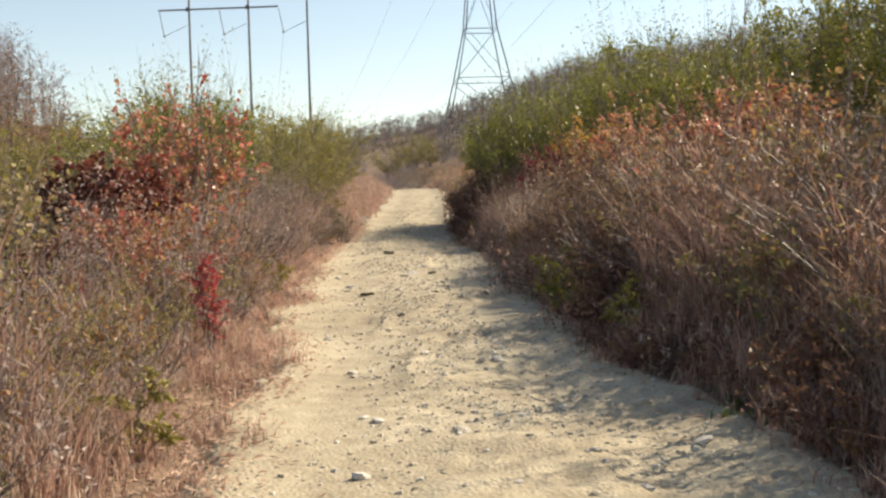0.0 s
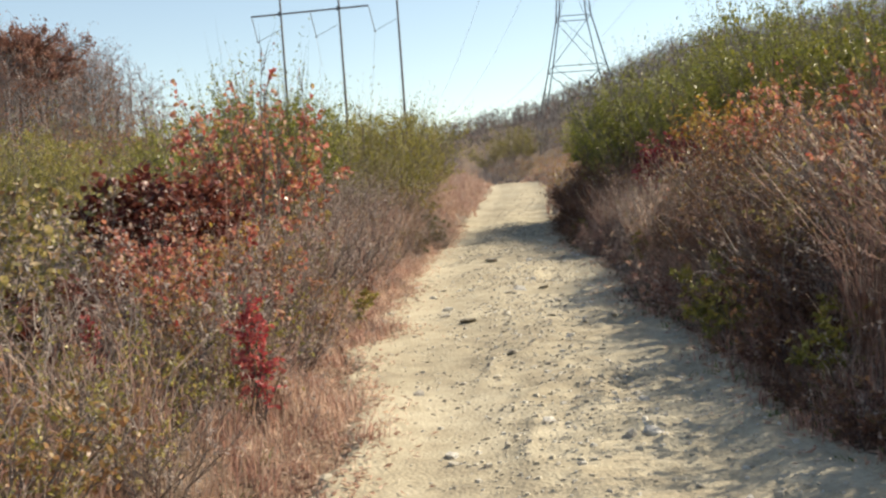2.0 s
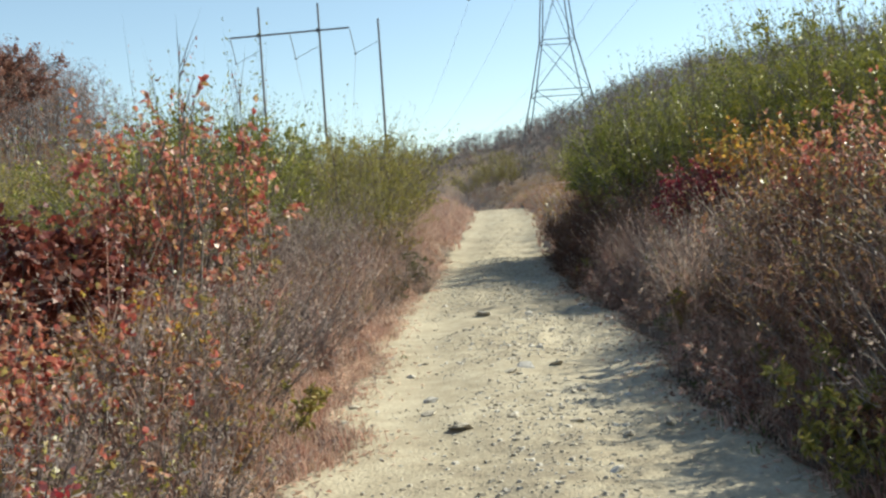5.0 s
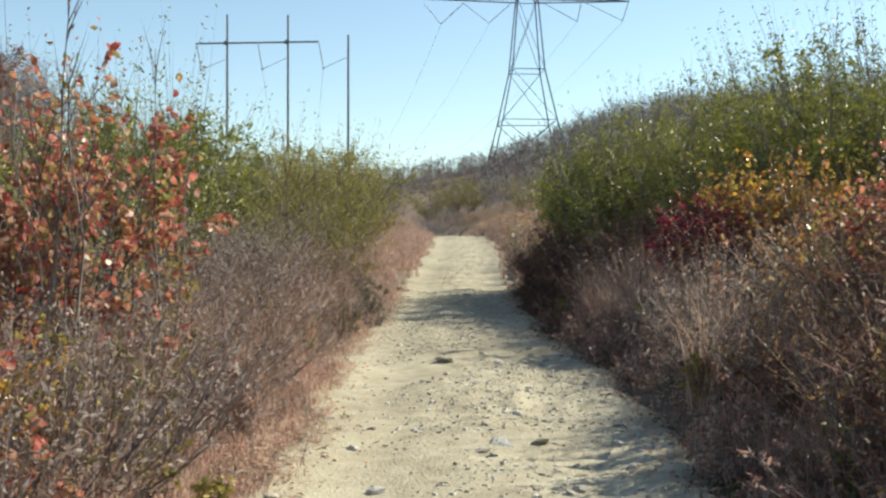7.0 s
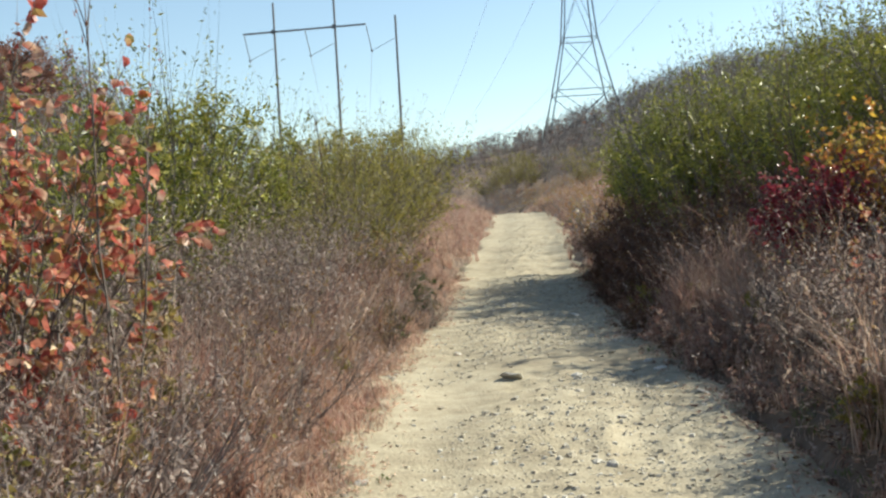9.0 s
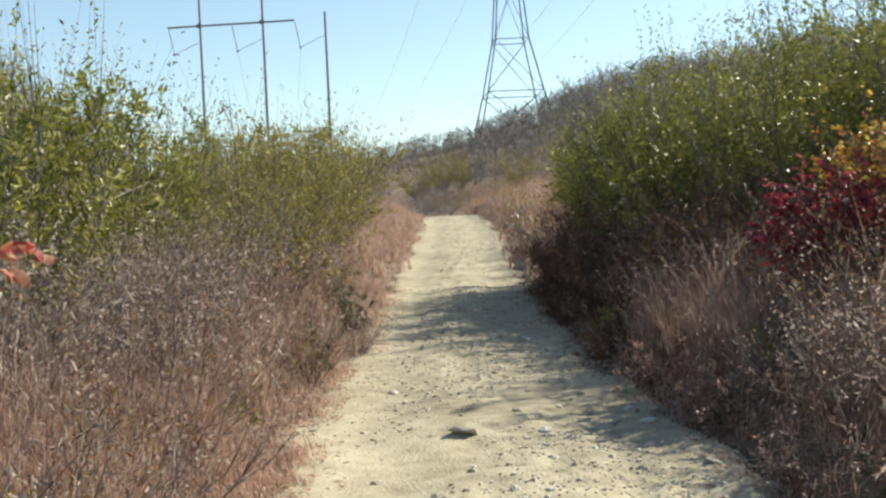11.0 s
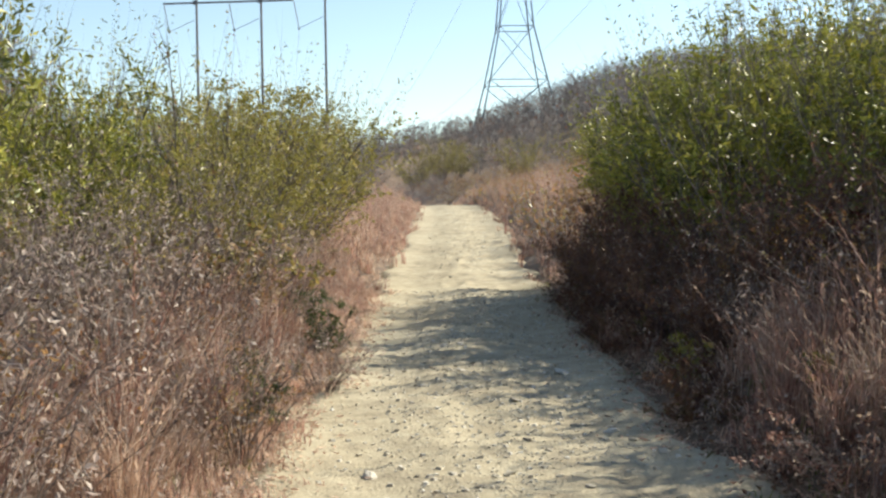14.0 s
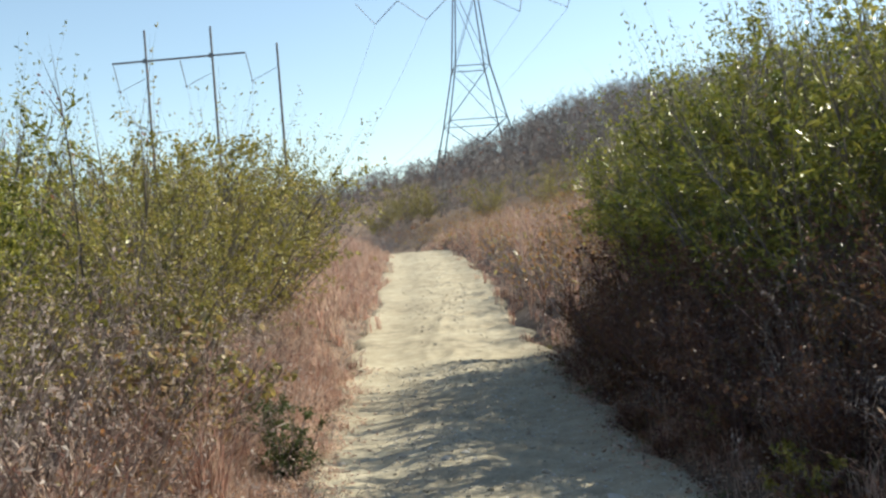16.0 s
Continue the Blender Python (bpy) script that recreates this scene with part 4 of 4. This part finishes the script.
lay(BRUSH_B, [(0.65, 16.1, 0.7), (0.8, 17.2, 0.75), (0.65, 18.2, 0.75), (0.95, 18.9, 0.8), (0.55, 19.3, 0.7), (1.2, 18.1, 0.8), (-2.45, 11.2, 0.85), (-2.6, 11.9, 0.95), (-2.6, 12.9, 0.95), (-2.75, 13.8, 1.0), (-3.2, 12.2, 1.1), (-2.45, 9.6, 0.85), (-2.95, 9.0, 0.95), (-1.75, 5.1, 0.6), (-1.7, 6.0, 0.6), (-1.85, 7.6, 0.65), (-2.2, 9.2, 0.7), (-2.0, 5.6, 0.75), (-2.7, 5.2, 0.85), (-3.4, 6.0, 0.95), (-3.0, 7.2, 0.9), (-3.8, 7.4, 1.0), (-2.1, 10.6, 0.7), (-4.4, 24.0, 0.9), (-3.6, 21.4, 0.8), (-4.3, 22.4, 0.9), (-2.8, 12.4, 0.95), (-2.85, 14.4, 0.95), (-3.0, 13.4, 1.05), (-3.1, 15.2, 1.05), (-2.9, 17.0, 0.85), (-3.4, 19.2, 0.85), (-2.7, 10.2, 0.8), (-3.4, 22.6, 0.85), (-3.9, 25.4, 0.9), (-4.2, 27.4, 0.9), (-4.6, 21.0, 1.4), (-5.2, 22.4, 1.5), (-4.1, 19.9, 1.3), (-4.9, 23.8, 1.45), (-4.5, 25.6, 1.35), (-5.0, 19.6, 1.45), (-5.4, 24.4, 1.55), (-5.6, 21.2, 1.55), (-4.3, 18.6, 1.3), (-5.2, 26.0, 1.5), (-4.2, 22.6, 1.25), (-4.4, 24.6, 1.25),
              (1.3, 10.9, 0.8), (0.95, 16.6, 0.8), (0.75, 20.6, 0.7), (0.5, 23.6, 0.75), (0.2, 25.0, 0.7), (-3.0, 24.0, 0.6)], "bare brush beside the track")
# this tangle's dark colours paint in the shade at the bushes' feet
EDGE_A = shrub("edge_tangle", "low tangle of twigs and withered leaves overhanging the track, coloured dark for shade", 0.55, 0.5, 20, 10, 5, LEAF_SHADED, 0.045, 0.024, wood=BRAMBLE, low=0.05, fine=True, short=0.4)
spots = []
for i in range(46):
    y = 6.5 + i * 0.56 + rng.uniform(-0.25, 0.25)
    spots.append((float(edge_right(np.array(y))) + rng.uniform(0.05, 0.5), y, rng.uniform(0.5, 1.15)))
# shade-coloured tangles at both ends, the paler kind along the sunlit middle
lay(EDGE_A, [p for p in spots if p[1] > 22.5 or p[1] < 12], "edge tangles")
EDGE_B = shrub("edge_tangle", "low fringe of pale twigs and dry leaves overhanging the track", 0.55, 0.45, 18, 10, 4, GRASS_RED, 0.045, 0.018, wood=WEED, low=0.05, fine=True, short=0.4)
lay(EDGE_B, [p for p in spots if 12 <= p[1] <= 22.5], "edge tangles")
GOLD_A = shrub("golden_shrub", "tall loose shrub with gold and orange leaves on grey twigs", 1.9, 0.8, 18, 13, 5, LEAF_GOLD, 0.07, 0.036, wood=WEED, low=0.35, wisps=14, broad=True)
lay(GOLD_A, [(2.7, 13.0, 0.55), (1.85, 20.7, 1.0), (2.15, 21.0, 1.05), (2.5, 20.3, 0.9), (2.75, 19.6, 0.65), (1.9, 17.6, 0.7), (1.1, 25.2, 0.6), (-3.1, 12.4, 0.6)], "golden shrubs")
SAPLING = shrub("bare_sapling", "tall thin bare sapling with a few withered leaves", 4.0, 0.4, 3, 10, 1, LEAF_BROWN, 0.045, 0.022, wood=BARK, low=0.3, wisps=3, bole=0.8, upright=1.1)
lay(SAPLING, [(-3.4, 14.2, 0.85), (-3.05, 15.2, 0.8), (-4.6, 26.2, 0.95), (2.9, 13.2, 0.8), (0.7, 27.6, 0.85), (0.5, 31.6, 0.85), (1.9, 24.2, 1.0)], "bare saplings")
STEM = shrub("bare_stem_sapling", "straight dark sapling stem with a few clinging leaves", 3.4, 0.22, 2, 12, 1, LEAF_OAK, 0.045, 0.025, wood=BARK, low=0.25, wisps=2, bole=0.95, upright=1.1)
lay(STEM, [(-3.3, 14.0, 0.92)], "bare saplings")
SUMAC = shrub("scarlet_sumac", "small scarlet-leaved creeper climbing dry stems", 1.05, 0.07, 7, 12, 6, LEAF_SCARLET, 0.04, 0.024, wood=BARK, low=0.35, broad=True, clumpy=0.5)
lay(SUMAC, [(-1.82, 8.9, 0.88), (-2.95, 9.3, 0.7)], "scarlet creepers")

# ---- grass, weeds and litter ----


def verge(n, y0, y1, deep, side, power=1.0):
    """Random spots beside the track: their places and how far out from its edge they stand."""
    y = rng.uniform(y0, y1, n)
    d = deep * rng.random(n) ** power - rng.random(n) ** 3 * 0.36
    x = np.where(side < 0, edge_left(y) - d, edge_right(y) + d)
    z = np.where(on_path(x, y), path_z(x, y), land(x, y))
    return np.stack([x, y, z - 0.02], 1), d


def grass(n, y0, y1, deep, side, soup, h0, h1, width, power=1.3, patch=0.0, seed=0):
    """Grass in tussocks: bent blades whose height grows away from the beaten edge."""
    p, d = verge(n // 14, y0, y1, deep, side, power)
    if patch:
        keep = vnoise(p[:, 0] * 0.8, p[:, 1] * 0.8, seed) > patch
        p, d = p[keep], d[keep]
    if side < 0:
        # brush crowds the grass out where the walk begins
        keep = rng.random(len(p)) < np.interp(p[:, 1], (8, 14), (0.38, 1.0))
        p, d = p[keep], d[keep]
    if side > 0:
        # little grass grows under the big bushes
        keep = (p[:, 1] < 23.5) | (p[:, 1] > 33.5) | (rng.random(len(p)) < 0.5)
        p, d = p[keep], d[keep]
    k = np.repeat(np.arange(len(p)), 14)
    tall = (h0 + (h1 - h0) * smooth(d / 0.9)) * rng.uniform(0.7, 1.15, len(d)) * (0.3 + 1.25 * vnoise(p[:, 0] * 1.5, p[:, 1] * 1.5, 51))
    q = p[k] + rng.normal(0, 0.045, (len(k), 3)) * [1, 1, 0]
    lean = (rng.normal(0, 0.34, (len(p), 3))[k] + rng.normal(0, 0.36, (len(k), 3))) * [1, 1, 0.35]
    hh = tall[k] * rng.uniform(0.5, 1.1, len(k))
    blades(soup, q, hh, lean * hh[:, None], width)


def weeds(n, y0, y1, deep, side, stem, fluff, h0, h1, power=0.8, seed=0, patch=0.0):
    """Dead weeds: an upright stem, side stalks and small seed heads or curled leaves."""
    p, d = verge(n, y0, y1, deep, side, power)
    if patch:
        keep = vnoise(p[:, 0] * 0.7, p[:, 1] * 0.7, seed) > patch
        p, d = p[keep], d[keep]
    n = len(p)
    tall = (h0 + (h1 - h0) * smooth(d / 0.9)) * rng.uniform(0.65, 1.15, n) * (0.5 + 0.85 * vnoise(p[:, 0] * 1.2, p[:, 1] * 1.2, 52))
    lean = rng.normal(0, 0.3, (n, 3)) * [1, 1, 0]
    top = p + (lean + [0, 0, 1]) * tall[:, None]
    spikes(stem, p, top, 0.0035)
    m = 6
    s = rng.uniform(0.3, 0.98, (n, m, 1))
    a = p[:, None] + (top - p)[:, None] * s
    b = a + unit(rng.normal(size=(n, m, 3)) * [1, 1, 0.5] + [0, 0, 0.7]) * (tall[:, None] * rng.uniform(0.08, 0.26, (n, m)))[..., None]
    spikes(stem, a.reshape(-1, 3), b.reshape(-1, 3), 0.002)
    g = rng.random((n, m)) < 0.8
    e = b[g]
    leaves(fluff, e, wild(len(e)) + [0, 0, 0.2], rng.uniform(0.02, 0.05, len(e)), 0.018)
    e = (a + (b - a) * 0.5)[g]
    leaves(fluff, e, wild(len(e)), rng.uniform(0.02, 0.045, len(e)), 0.016)


LOW_A = shrub("low_leafy_plant", "low bramble with yellow-green and tan leaves", 0.75, 0.42, 9, 8, 6, LEAF_YELLOW, 0.06, 0.032, low=0.2)
LOW_B = shrub("low_leafy_plant", "low olive-leaved plant at the foot of dry grass", 0.55, 0.35, 9, 8, 6, LEAF_OLIVE, 0.055, 0.028, low=0.15)
spots = []
for i in range(17):
    y = 5.5 + i * 1.35 + rng.uniform(-0.4, 0.4)
    spots.append((float(edge_left(np.array(y))) - rng.uniform(1.1, 2.2), y, rng.uniform(0.7, 1.2)))
lay(LOW_A, spots + [(-2.75, 12.6, 1.1), (-3.0, 12.0, 1.2), (-3.0, 14.6, 1.1), (1.6, 14.9, 1.1), (1.5, 16.9, 1.0), (1.9, 18.9, 1.1), (1.9, 12.4, 1.2), (2.4, 8.0, 1.1)], "low leafy plants")
spots = []
for i in range(12):
    y = 6.5 + i * 2.1 + rng.uniform(-0.7, 0.7)
    spots.append((float(edge_left(np.array(y))) - rng.uniform(0.3, 1.3), y, rng.uniform(0.7, 1.1)))
    spots.append((float(edge_right(np.array(y))) + rng.uniform(0.2, 0.6), y + 0.8, rng.uniform(0.5, 0.9)))
for i in range(18):
    y = 5.6 + i * 0.5 + rng.uniform(-0.3, 0.3)
    spots.append((float(edge_left(np.array(y))) - rng.uniform(0.9, 2.4), y, rng.uniform(0.7, 1.2)))
lay(LOW_B, spots + [(0.85, 12.0, 1.1), (0.95, 11.4, 1.0), (1.1, 12.5, 1.1), (1.3, 9.6, 0.9)], "low leafy plants")
JUNIPER = shrub("evergreen_seedling", "small dark evergreen seedling among russet grass", 0.8, 0.3, 16, 13, 13, LEAF_JUNIPER, 0.035, 0.012, low=0.1)
lay(JUNIPER, [(-3.42, 26.2, 1.15), (-3.25, 22.7, 0.9), (-3.6, 21.0, 0.6)], "evergreen seedlings")


def tuft(label, mat, h, n=120, stalks=12):
    """A tall clump of bunch grass fanning out from one root: a sheaf of fine blades and single seed stalks."""
    root = tagged(new("grass_tuft"), label, "grass tuft")
    s = Soup()
    p = rng.normal(0, 0.06, (n, 3)) * [1, 1, 0]
    lean = rng.normal(0, 0.34, (n, 3)) * [1, 1, 0.1] * h
    blades(s, p, h * rng.uniform(0.4, 1.0, n), lean, 0.008)
    tagged(part("sheaf", s, mat, root), kind="stuff")
    for k in range(stalks):
        s = Soup()
        foot = rng.normal(0, 0.05, 3) * [1, 1, 0]
        tip = foot + rng.normal(0, 0.3, 3) * [h, h, 0] + [0, 0, h * rng.uniform(0.9, 1.15)]
        mid = (foot + tip) / 2 + (foot - tip) * [0.14, 0.14, 0]
        tubes(s, np.array([[foot, mid, tip]]), np.array([[0.004, 0.003, 0.0015]]))
        e = mid + (tip - mid) * rng.uniform(0.35, 1.05, (9, 1))
        leaves(s, e, wild(9) * 0.5 + unit(tip - mid), rng.uniform(0.03, 0.06, 9), 0.012)
        part("seed_stalk", s, mat, root)
    return root


lay(tuft("tall fan of pale russet bunch grass", GRASS_RED, 1.15), [(0.4, 20.9, 0.58), (0.35, 22.4, 0.7), (0.6, 22.9, 0.6), (0.72, 16.7, 0.6), (0.12, 21.3, 0.72), (0.3, 20.5, 0.6), (0.05, 22.0, 0.66), (1.75, 8.9, 1.0), (1.9, 10.0, 1.0), (2.3, 7.6, 1.0), (2.1, 8.3, 1.05), (1.5, 9.6, 0.9),
     (-2.25, 12.0, 0.8), (-2.6, 15.4, 0.75), (-3.1, 18.4, 0.8), (-3.3, 22.0, 0.9), (-3.6, 24.6, 0.95), (-3.5, 21.0, 0.9)], "russet grass tufts")
lay(tuft("fan of bleached straw-coloured grass", GRASS_TAN, 1.0), [(0.6, 16.0, 0.9), (2.2, 9.6, 1.0), (0.5, 20.5, 0.8), (0.35, 21.4, 0.7), (0.2, 23.0, 0.6), (2.5, 8.9, 0.9), (-2.9, 16.6, 0.7), (-3.7, 22.8, 0.8),
     (-3.2, 20.2, 0.8)], "straw grass tufts")

red, tan, green = Soup(), Soup(), Soup()
grass(44000, 4.0, 32, 1.4, -1, red, 0.10, 0.72, 0.007, power=1.4, patch=0.3, seed=61)
grass(15000, 4.0, 32, 1.5, 1, red, 0.10, 0.72, 0.007, power=1.4, patch=0.38, seed=62)
grass(9000, 8.0, 21, 0.8, -1, red, 0.12, 0.55, 0.007, power=1.0)
grass(9000, 4.0, 32, 4.5, -1, red, 0.3, 0.75, 0.008, power=1.0, patch=0.55, seed=11)
grass(12000, 4.0, 32, 2.6, 1, red, 0.3, 0.95, 0.008, power=1.0, patch=0.5, seed=12)
grass(11000, 5.0, 13, 1.5, 1, red, 0.2, 0.75, 0.008, power=0.9, patch=0.3, seed=13)
grass(15000, 32, 85, 4.0, -1, red, 0.3, 0.95, 0.014, power=1.1)
grass(16000, 32, 90, 6.0, 1, red, 0.3, 0.95, 0.014, power=1.1)
tagged(part("russet_grass", red, GRASS_RED), "russet dry bunch grass lining the track", "grass", kind="stuff")
grass(26000, 4.0, 34, 0.9, -1, tan, 0.06, 0.5, 0.0065, power=1.2, patch=0.36, seed=63)
grass(12000, 15, 29, 0.7, -1, tan, 0.1, 0.5, 0.0065, power=0.9, patch=0.2, seed=67)
grass(8000, 8.0, 21, 0.6, -1, tan, 0.08, 0.45, 0.0065, power=1.0)
grass(26000, 4.0, 34, 0.6, -1, tan, 0.07, 0.44, 0.0065, power=1.0, patch=0.25, seed=65)
grass(15000, 4.0, 34, 1.0, 1, tan, 0.06, 0.55, 0.0065, power=1.2, patch=0.4, seed=64)
grass(9000, 5.0, 34, 0.55, 1, tan, 0.05, 0.3, 0.0065, power=0.8, patch=0.3, seed=66)
grass(8000, 34, 85, 5.0, -1, tan, 0.3, 0.8, 0.014)
grass(5000, 34, 90, 7.0, 1, tan, 0.3, 0.8, 0.014)
tagged(part("straw_grass", tan, GRASS_TAN), "pale straw grass and bent stalks at the edges", "grass", kind="stuff")
grass(9000, 4.0, 32, 0.7, -1, green, 0.06, 0.26, 0.008, patch=0.55, seed=21)
grass(12000, 4.0, 34, 0.9, 1, green, 0.06, 0.28, 0.008, patch=0.5, seed=22)
tagged(part("green_grass", green, GRASS_GREEN), "low tufts of grass still green", "grass", kind="stuff")
stem, fluff = Soup(), Soup()
weeds(4800, 3.5, 33, 4.8, -1, stem, fluff, 0.25, 1.0, patch=0.33, seed=41)
weeds(4200, 3.5, 33, 3.6, 1, stem, fluff, 0.25, 0.95, patch=0.36, seed=42)
weeds(2500, 17, 30, 4.2, -1, stem, fluff, 0.7, 1.5, power=0.6)
weeds(900, 33, 75, 6.0, -1, stem, fluff, 0.5, 1.2)
weeds(900, 33, 75, 7.0, 1, stem, fluff, 0.5, 1.2)
tagged(part("dead_weeds", stem, WEED), "standing dead weed stalks and fine stems", "weeds", kind="stuff")
tagged(part("seed_heads", fluff, SEED), "withered seed heads and curled leaves on weeds", "weeds", kind="stuff")
# pale curled heads on thin stalks
p, d = verge(2600, 14, 33, 3.2, -1, 0.8)
p, d = p[d > 0.35], d[d > 0.35]
n = len(p)
tall = rng.uniform(0.5, 1.3, n) * (0.55 + 0.5 * smooth(d / 1.2))
tip = p + np.stack([rng.normal(0, 0.12, n), rng.normal(0, 0.12, n), tall], 1)
a, r = rng.uniform(0, 6.28, n)[:, None], rng.uniform(0.018, 0.05, n)[:, None]
t = np.linspace(0, 4.2, 5)[None]
arc = r * (1 - np.cos(t))
ring = np.stack([np.cos(a) * arc, np.sin(a) * arc, r * np.sin(t)], -1)
curl = Soup()
tubes(curl, tip[:, None] + ring, np.linspace(0.006, 0.0025, 5)[None])
spikes(curl, p, tip, 0.003)
tagged(part("curled_stalks", curl, SEED), "pale curled seed stalks above the russet grass", "weeds", kind="stuff")
sparse = Soup()
for side in (-1, 1):
    grass(5000, -9, 4.5, 4.0, side, sparse, 0.2, 0.8, 0.011, power=1.0)
    grass(6000, 0, 34, 9.0, side, sparse, 0.4, 0.9, 0.012, power=0.6, patch=0.4, seed=71)
tagged(part("field_grass", sparse, GRASS_RED), "rough russet grass further out in the field", "grass", kind="stuff")
litter = Soup()
for side, n in ((-1, 13000), (1, 6500)):
    y = rng.uniform(4, 32, n)
    d = rng.normal(0.06, 0.22, n)
    x = np.where(side < 0, edge_left(y) - d, edge_right(y) + d)
    z = np.where(on_path(x, y), path_z(x, y), land(x, y)) + 0.012
    leaves(litter, np.stack([x, y, z], 1), rng.normal(size=(n, 3)) * [1, 1, 0.12] + [0, 0, 0.1], rng.uniform(0.02, 0.075, n), rng.uniform(0.006, 0.022, n))
# fallen leaves in a dark tone that paints shade along the right edge
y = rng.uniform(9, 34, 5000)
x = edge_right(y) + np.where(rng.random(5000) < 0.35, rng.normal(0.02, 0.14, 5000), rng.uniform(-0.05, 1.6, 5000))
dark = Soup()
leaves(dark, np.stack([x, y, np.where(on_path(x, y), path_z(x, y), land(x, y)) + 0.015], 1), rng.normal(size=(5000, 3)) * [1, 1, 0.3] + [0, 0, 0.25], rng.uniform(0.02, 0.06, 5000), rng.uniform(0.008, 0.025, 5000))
tagged(part("dark_litter", dark, LEAF_SHADED), "fallen leaves coloured dark to stand for the shade under the bushes", "leaf litter", kind="stuff")
tagged(part("leaf_litter", litter, GRASS_TAN), "fallen leaves and broken straw along the track's edges", "leaf litter", kind="stuff")

# ---- stones on the track ----


def pebble(seed, mat):
    g = np.random.default_rng(seed)
    bm = bmesh.new()
    bmesh.ops.create_icosphere(bm, subdivisions=1, radius=1.0)
    for vert in bm.verts:
        vert.co *= g.uniform(0.72, 1.12)
        vert.co.x *= 1.15
        vert.co.z *= 0.62
    me = bpy.data.meshes.new("stone")
    bm.to_mesh(me)
    bm.free()
    me.materials.append(mat)
    return me


PEBBLES = [pebble(s, STONE) for s in range(9)]
PALE = [pebble(s, PALE_STONE) for s in (21, 22, 23)]


def stone(x, y, r, meshes=PEBBLES):
    ob = new("stone", meshes[rng.integers(0, len(meshes))])
    ob.parent = track
    ob.location = (x, y, float(path_z(np.array(x), np.array(y))) + r * 0.08)
    ob.rotation_euler = (rng.normal(0, 0.25), rng.normal(0, 0.25), rng.uniform(0, 6.28))
    ob.scale = (r, r * rng.uniform(0.7, 1.0), r * rng.uniform(0.65, 1.0) * (1.0 if r < 0.07 else 0.42))


# the ones that stand out, then a scatter along the stretch that is walked
for x, y, r in ((-1.17, 13.0, 0.10), (-1.46, 13.55, 0.08), (0.08, 6.7, 0.06), (1.08, 7.4, 0.06), (-0.97, 15.0, 0.06), (-2.3, 21.5, 0.06), (-1.97, 24.9, 0.07), (-0.6, 15.3, 0.07)):
    stone(x, y, r)
for x, y, r in ((-1.56, 19.5, 0.12), (-1.02, 19.55, 0.06), (-0.18, 20.1, 0.09), (-0.3, 19.72, 0.06), (-1.12, 24.9, 0.11), (-3.45, 31.7, 0.08), (-0.05, 18.5, 0.08),
                (-1.51, 14.1, 0.065), (-0.38, 20.25, 0.05), (-0.28, 9.1, 0.05), (0.26, 8.8, 0.055), (-0.4, 7.04, 0.045), (-0.75, 8.65, 0.05), (-0.85, 15.2, 0.09)):
    stone(x, y, r, PALE)
count = 0
while count < 276:
    y = rng.uniform(4.5, 27)
    x = rng.uniform(-4, 2.3)
    u = (x - float(edge_left(np.array(y)))) / float(edge_right(np.array(y)) - edge_left(np.array(y)))
    if 0.02 < u < 0.98 and rng.random() < 0.35 + 0.65 * math.exp(-((u - 0.55) / 0.22) ** 2):
        stone(x, y, 0.016 + 0.042 * rng.random() ** 2.6)
        count += 1


def grit(n, y0, y1, r0, r1):
    """Countless small pebbles as low flat-topped chips half sunk in the sand."""
    y = rng.uniform(y0, y1, n)
    u = np.clip(rng.normal(0.6, 0.25, n), 0.0, 1.0)
    l, r = edge_left(y), edge_right(y)
    x = l + (r - l) * u
    keep = vnoise(x * 1.6, y * 1.0, 31) > 0.3 * rng.random(n) + 0.22
    x, y = x[keep], y[keep]
    n = len(x)
    size = (r0 + (r1 - r0) * rng.random(n) ** 3)[:, None, None]
    base = np.array([(1, 0, -0.2), (0, 1, -0.2), (-1, 0, -0.2), (0, -1, -0.2), (0.62, 0.1, 0.5), (-0.1, 0.62, 0.45), (-0.62, -0.1, 0.5), (0.1, -0.62, 0.4)], float)
    v = base[None] * rng.uniform(0.7, 1.2, (n, 8, 1)) * size
    a = rng.uniform(0, 6.28, n)
    c, s = np.cos(a)[:, None], np.sin(a)[:, None]
    v = np.stack([v[..., 0] * c - v[..., 1] * s, v[..., 0] * s + v[..., 1] * c, v[..., 2]], -1)
    v += np.stack([x, y, path_z(x, y)], 1)[:, None] + [0, 0, 0.0]
    f = np.array([(0, 1, 5), (0, 5, 4), (1, 2, 6), (1, 6, 5), (2, 3, 7), (2, 7, 6), (3, 0, 4), (3, 4, 7), (4, 5, 6), (4, 6, 7)])
    return v, (np.arange(n) * 8)[:, None, None] + f[None]


grit_soup = Soup()
grit_soup.add(*grit(9000, 4.5, 30, 0.006, 0.016))
grit_soup.add(*grit(8500, 4.5, 32, 0.01, 0.03))
grit_soup.add(*grit(1500, 34, 80, 0.015, 0.04))
tagged(part("grit", grit_soup, STONE, track), "fine loose pebbles scattered over the track", kind="stuff")
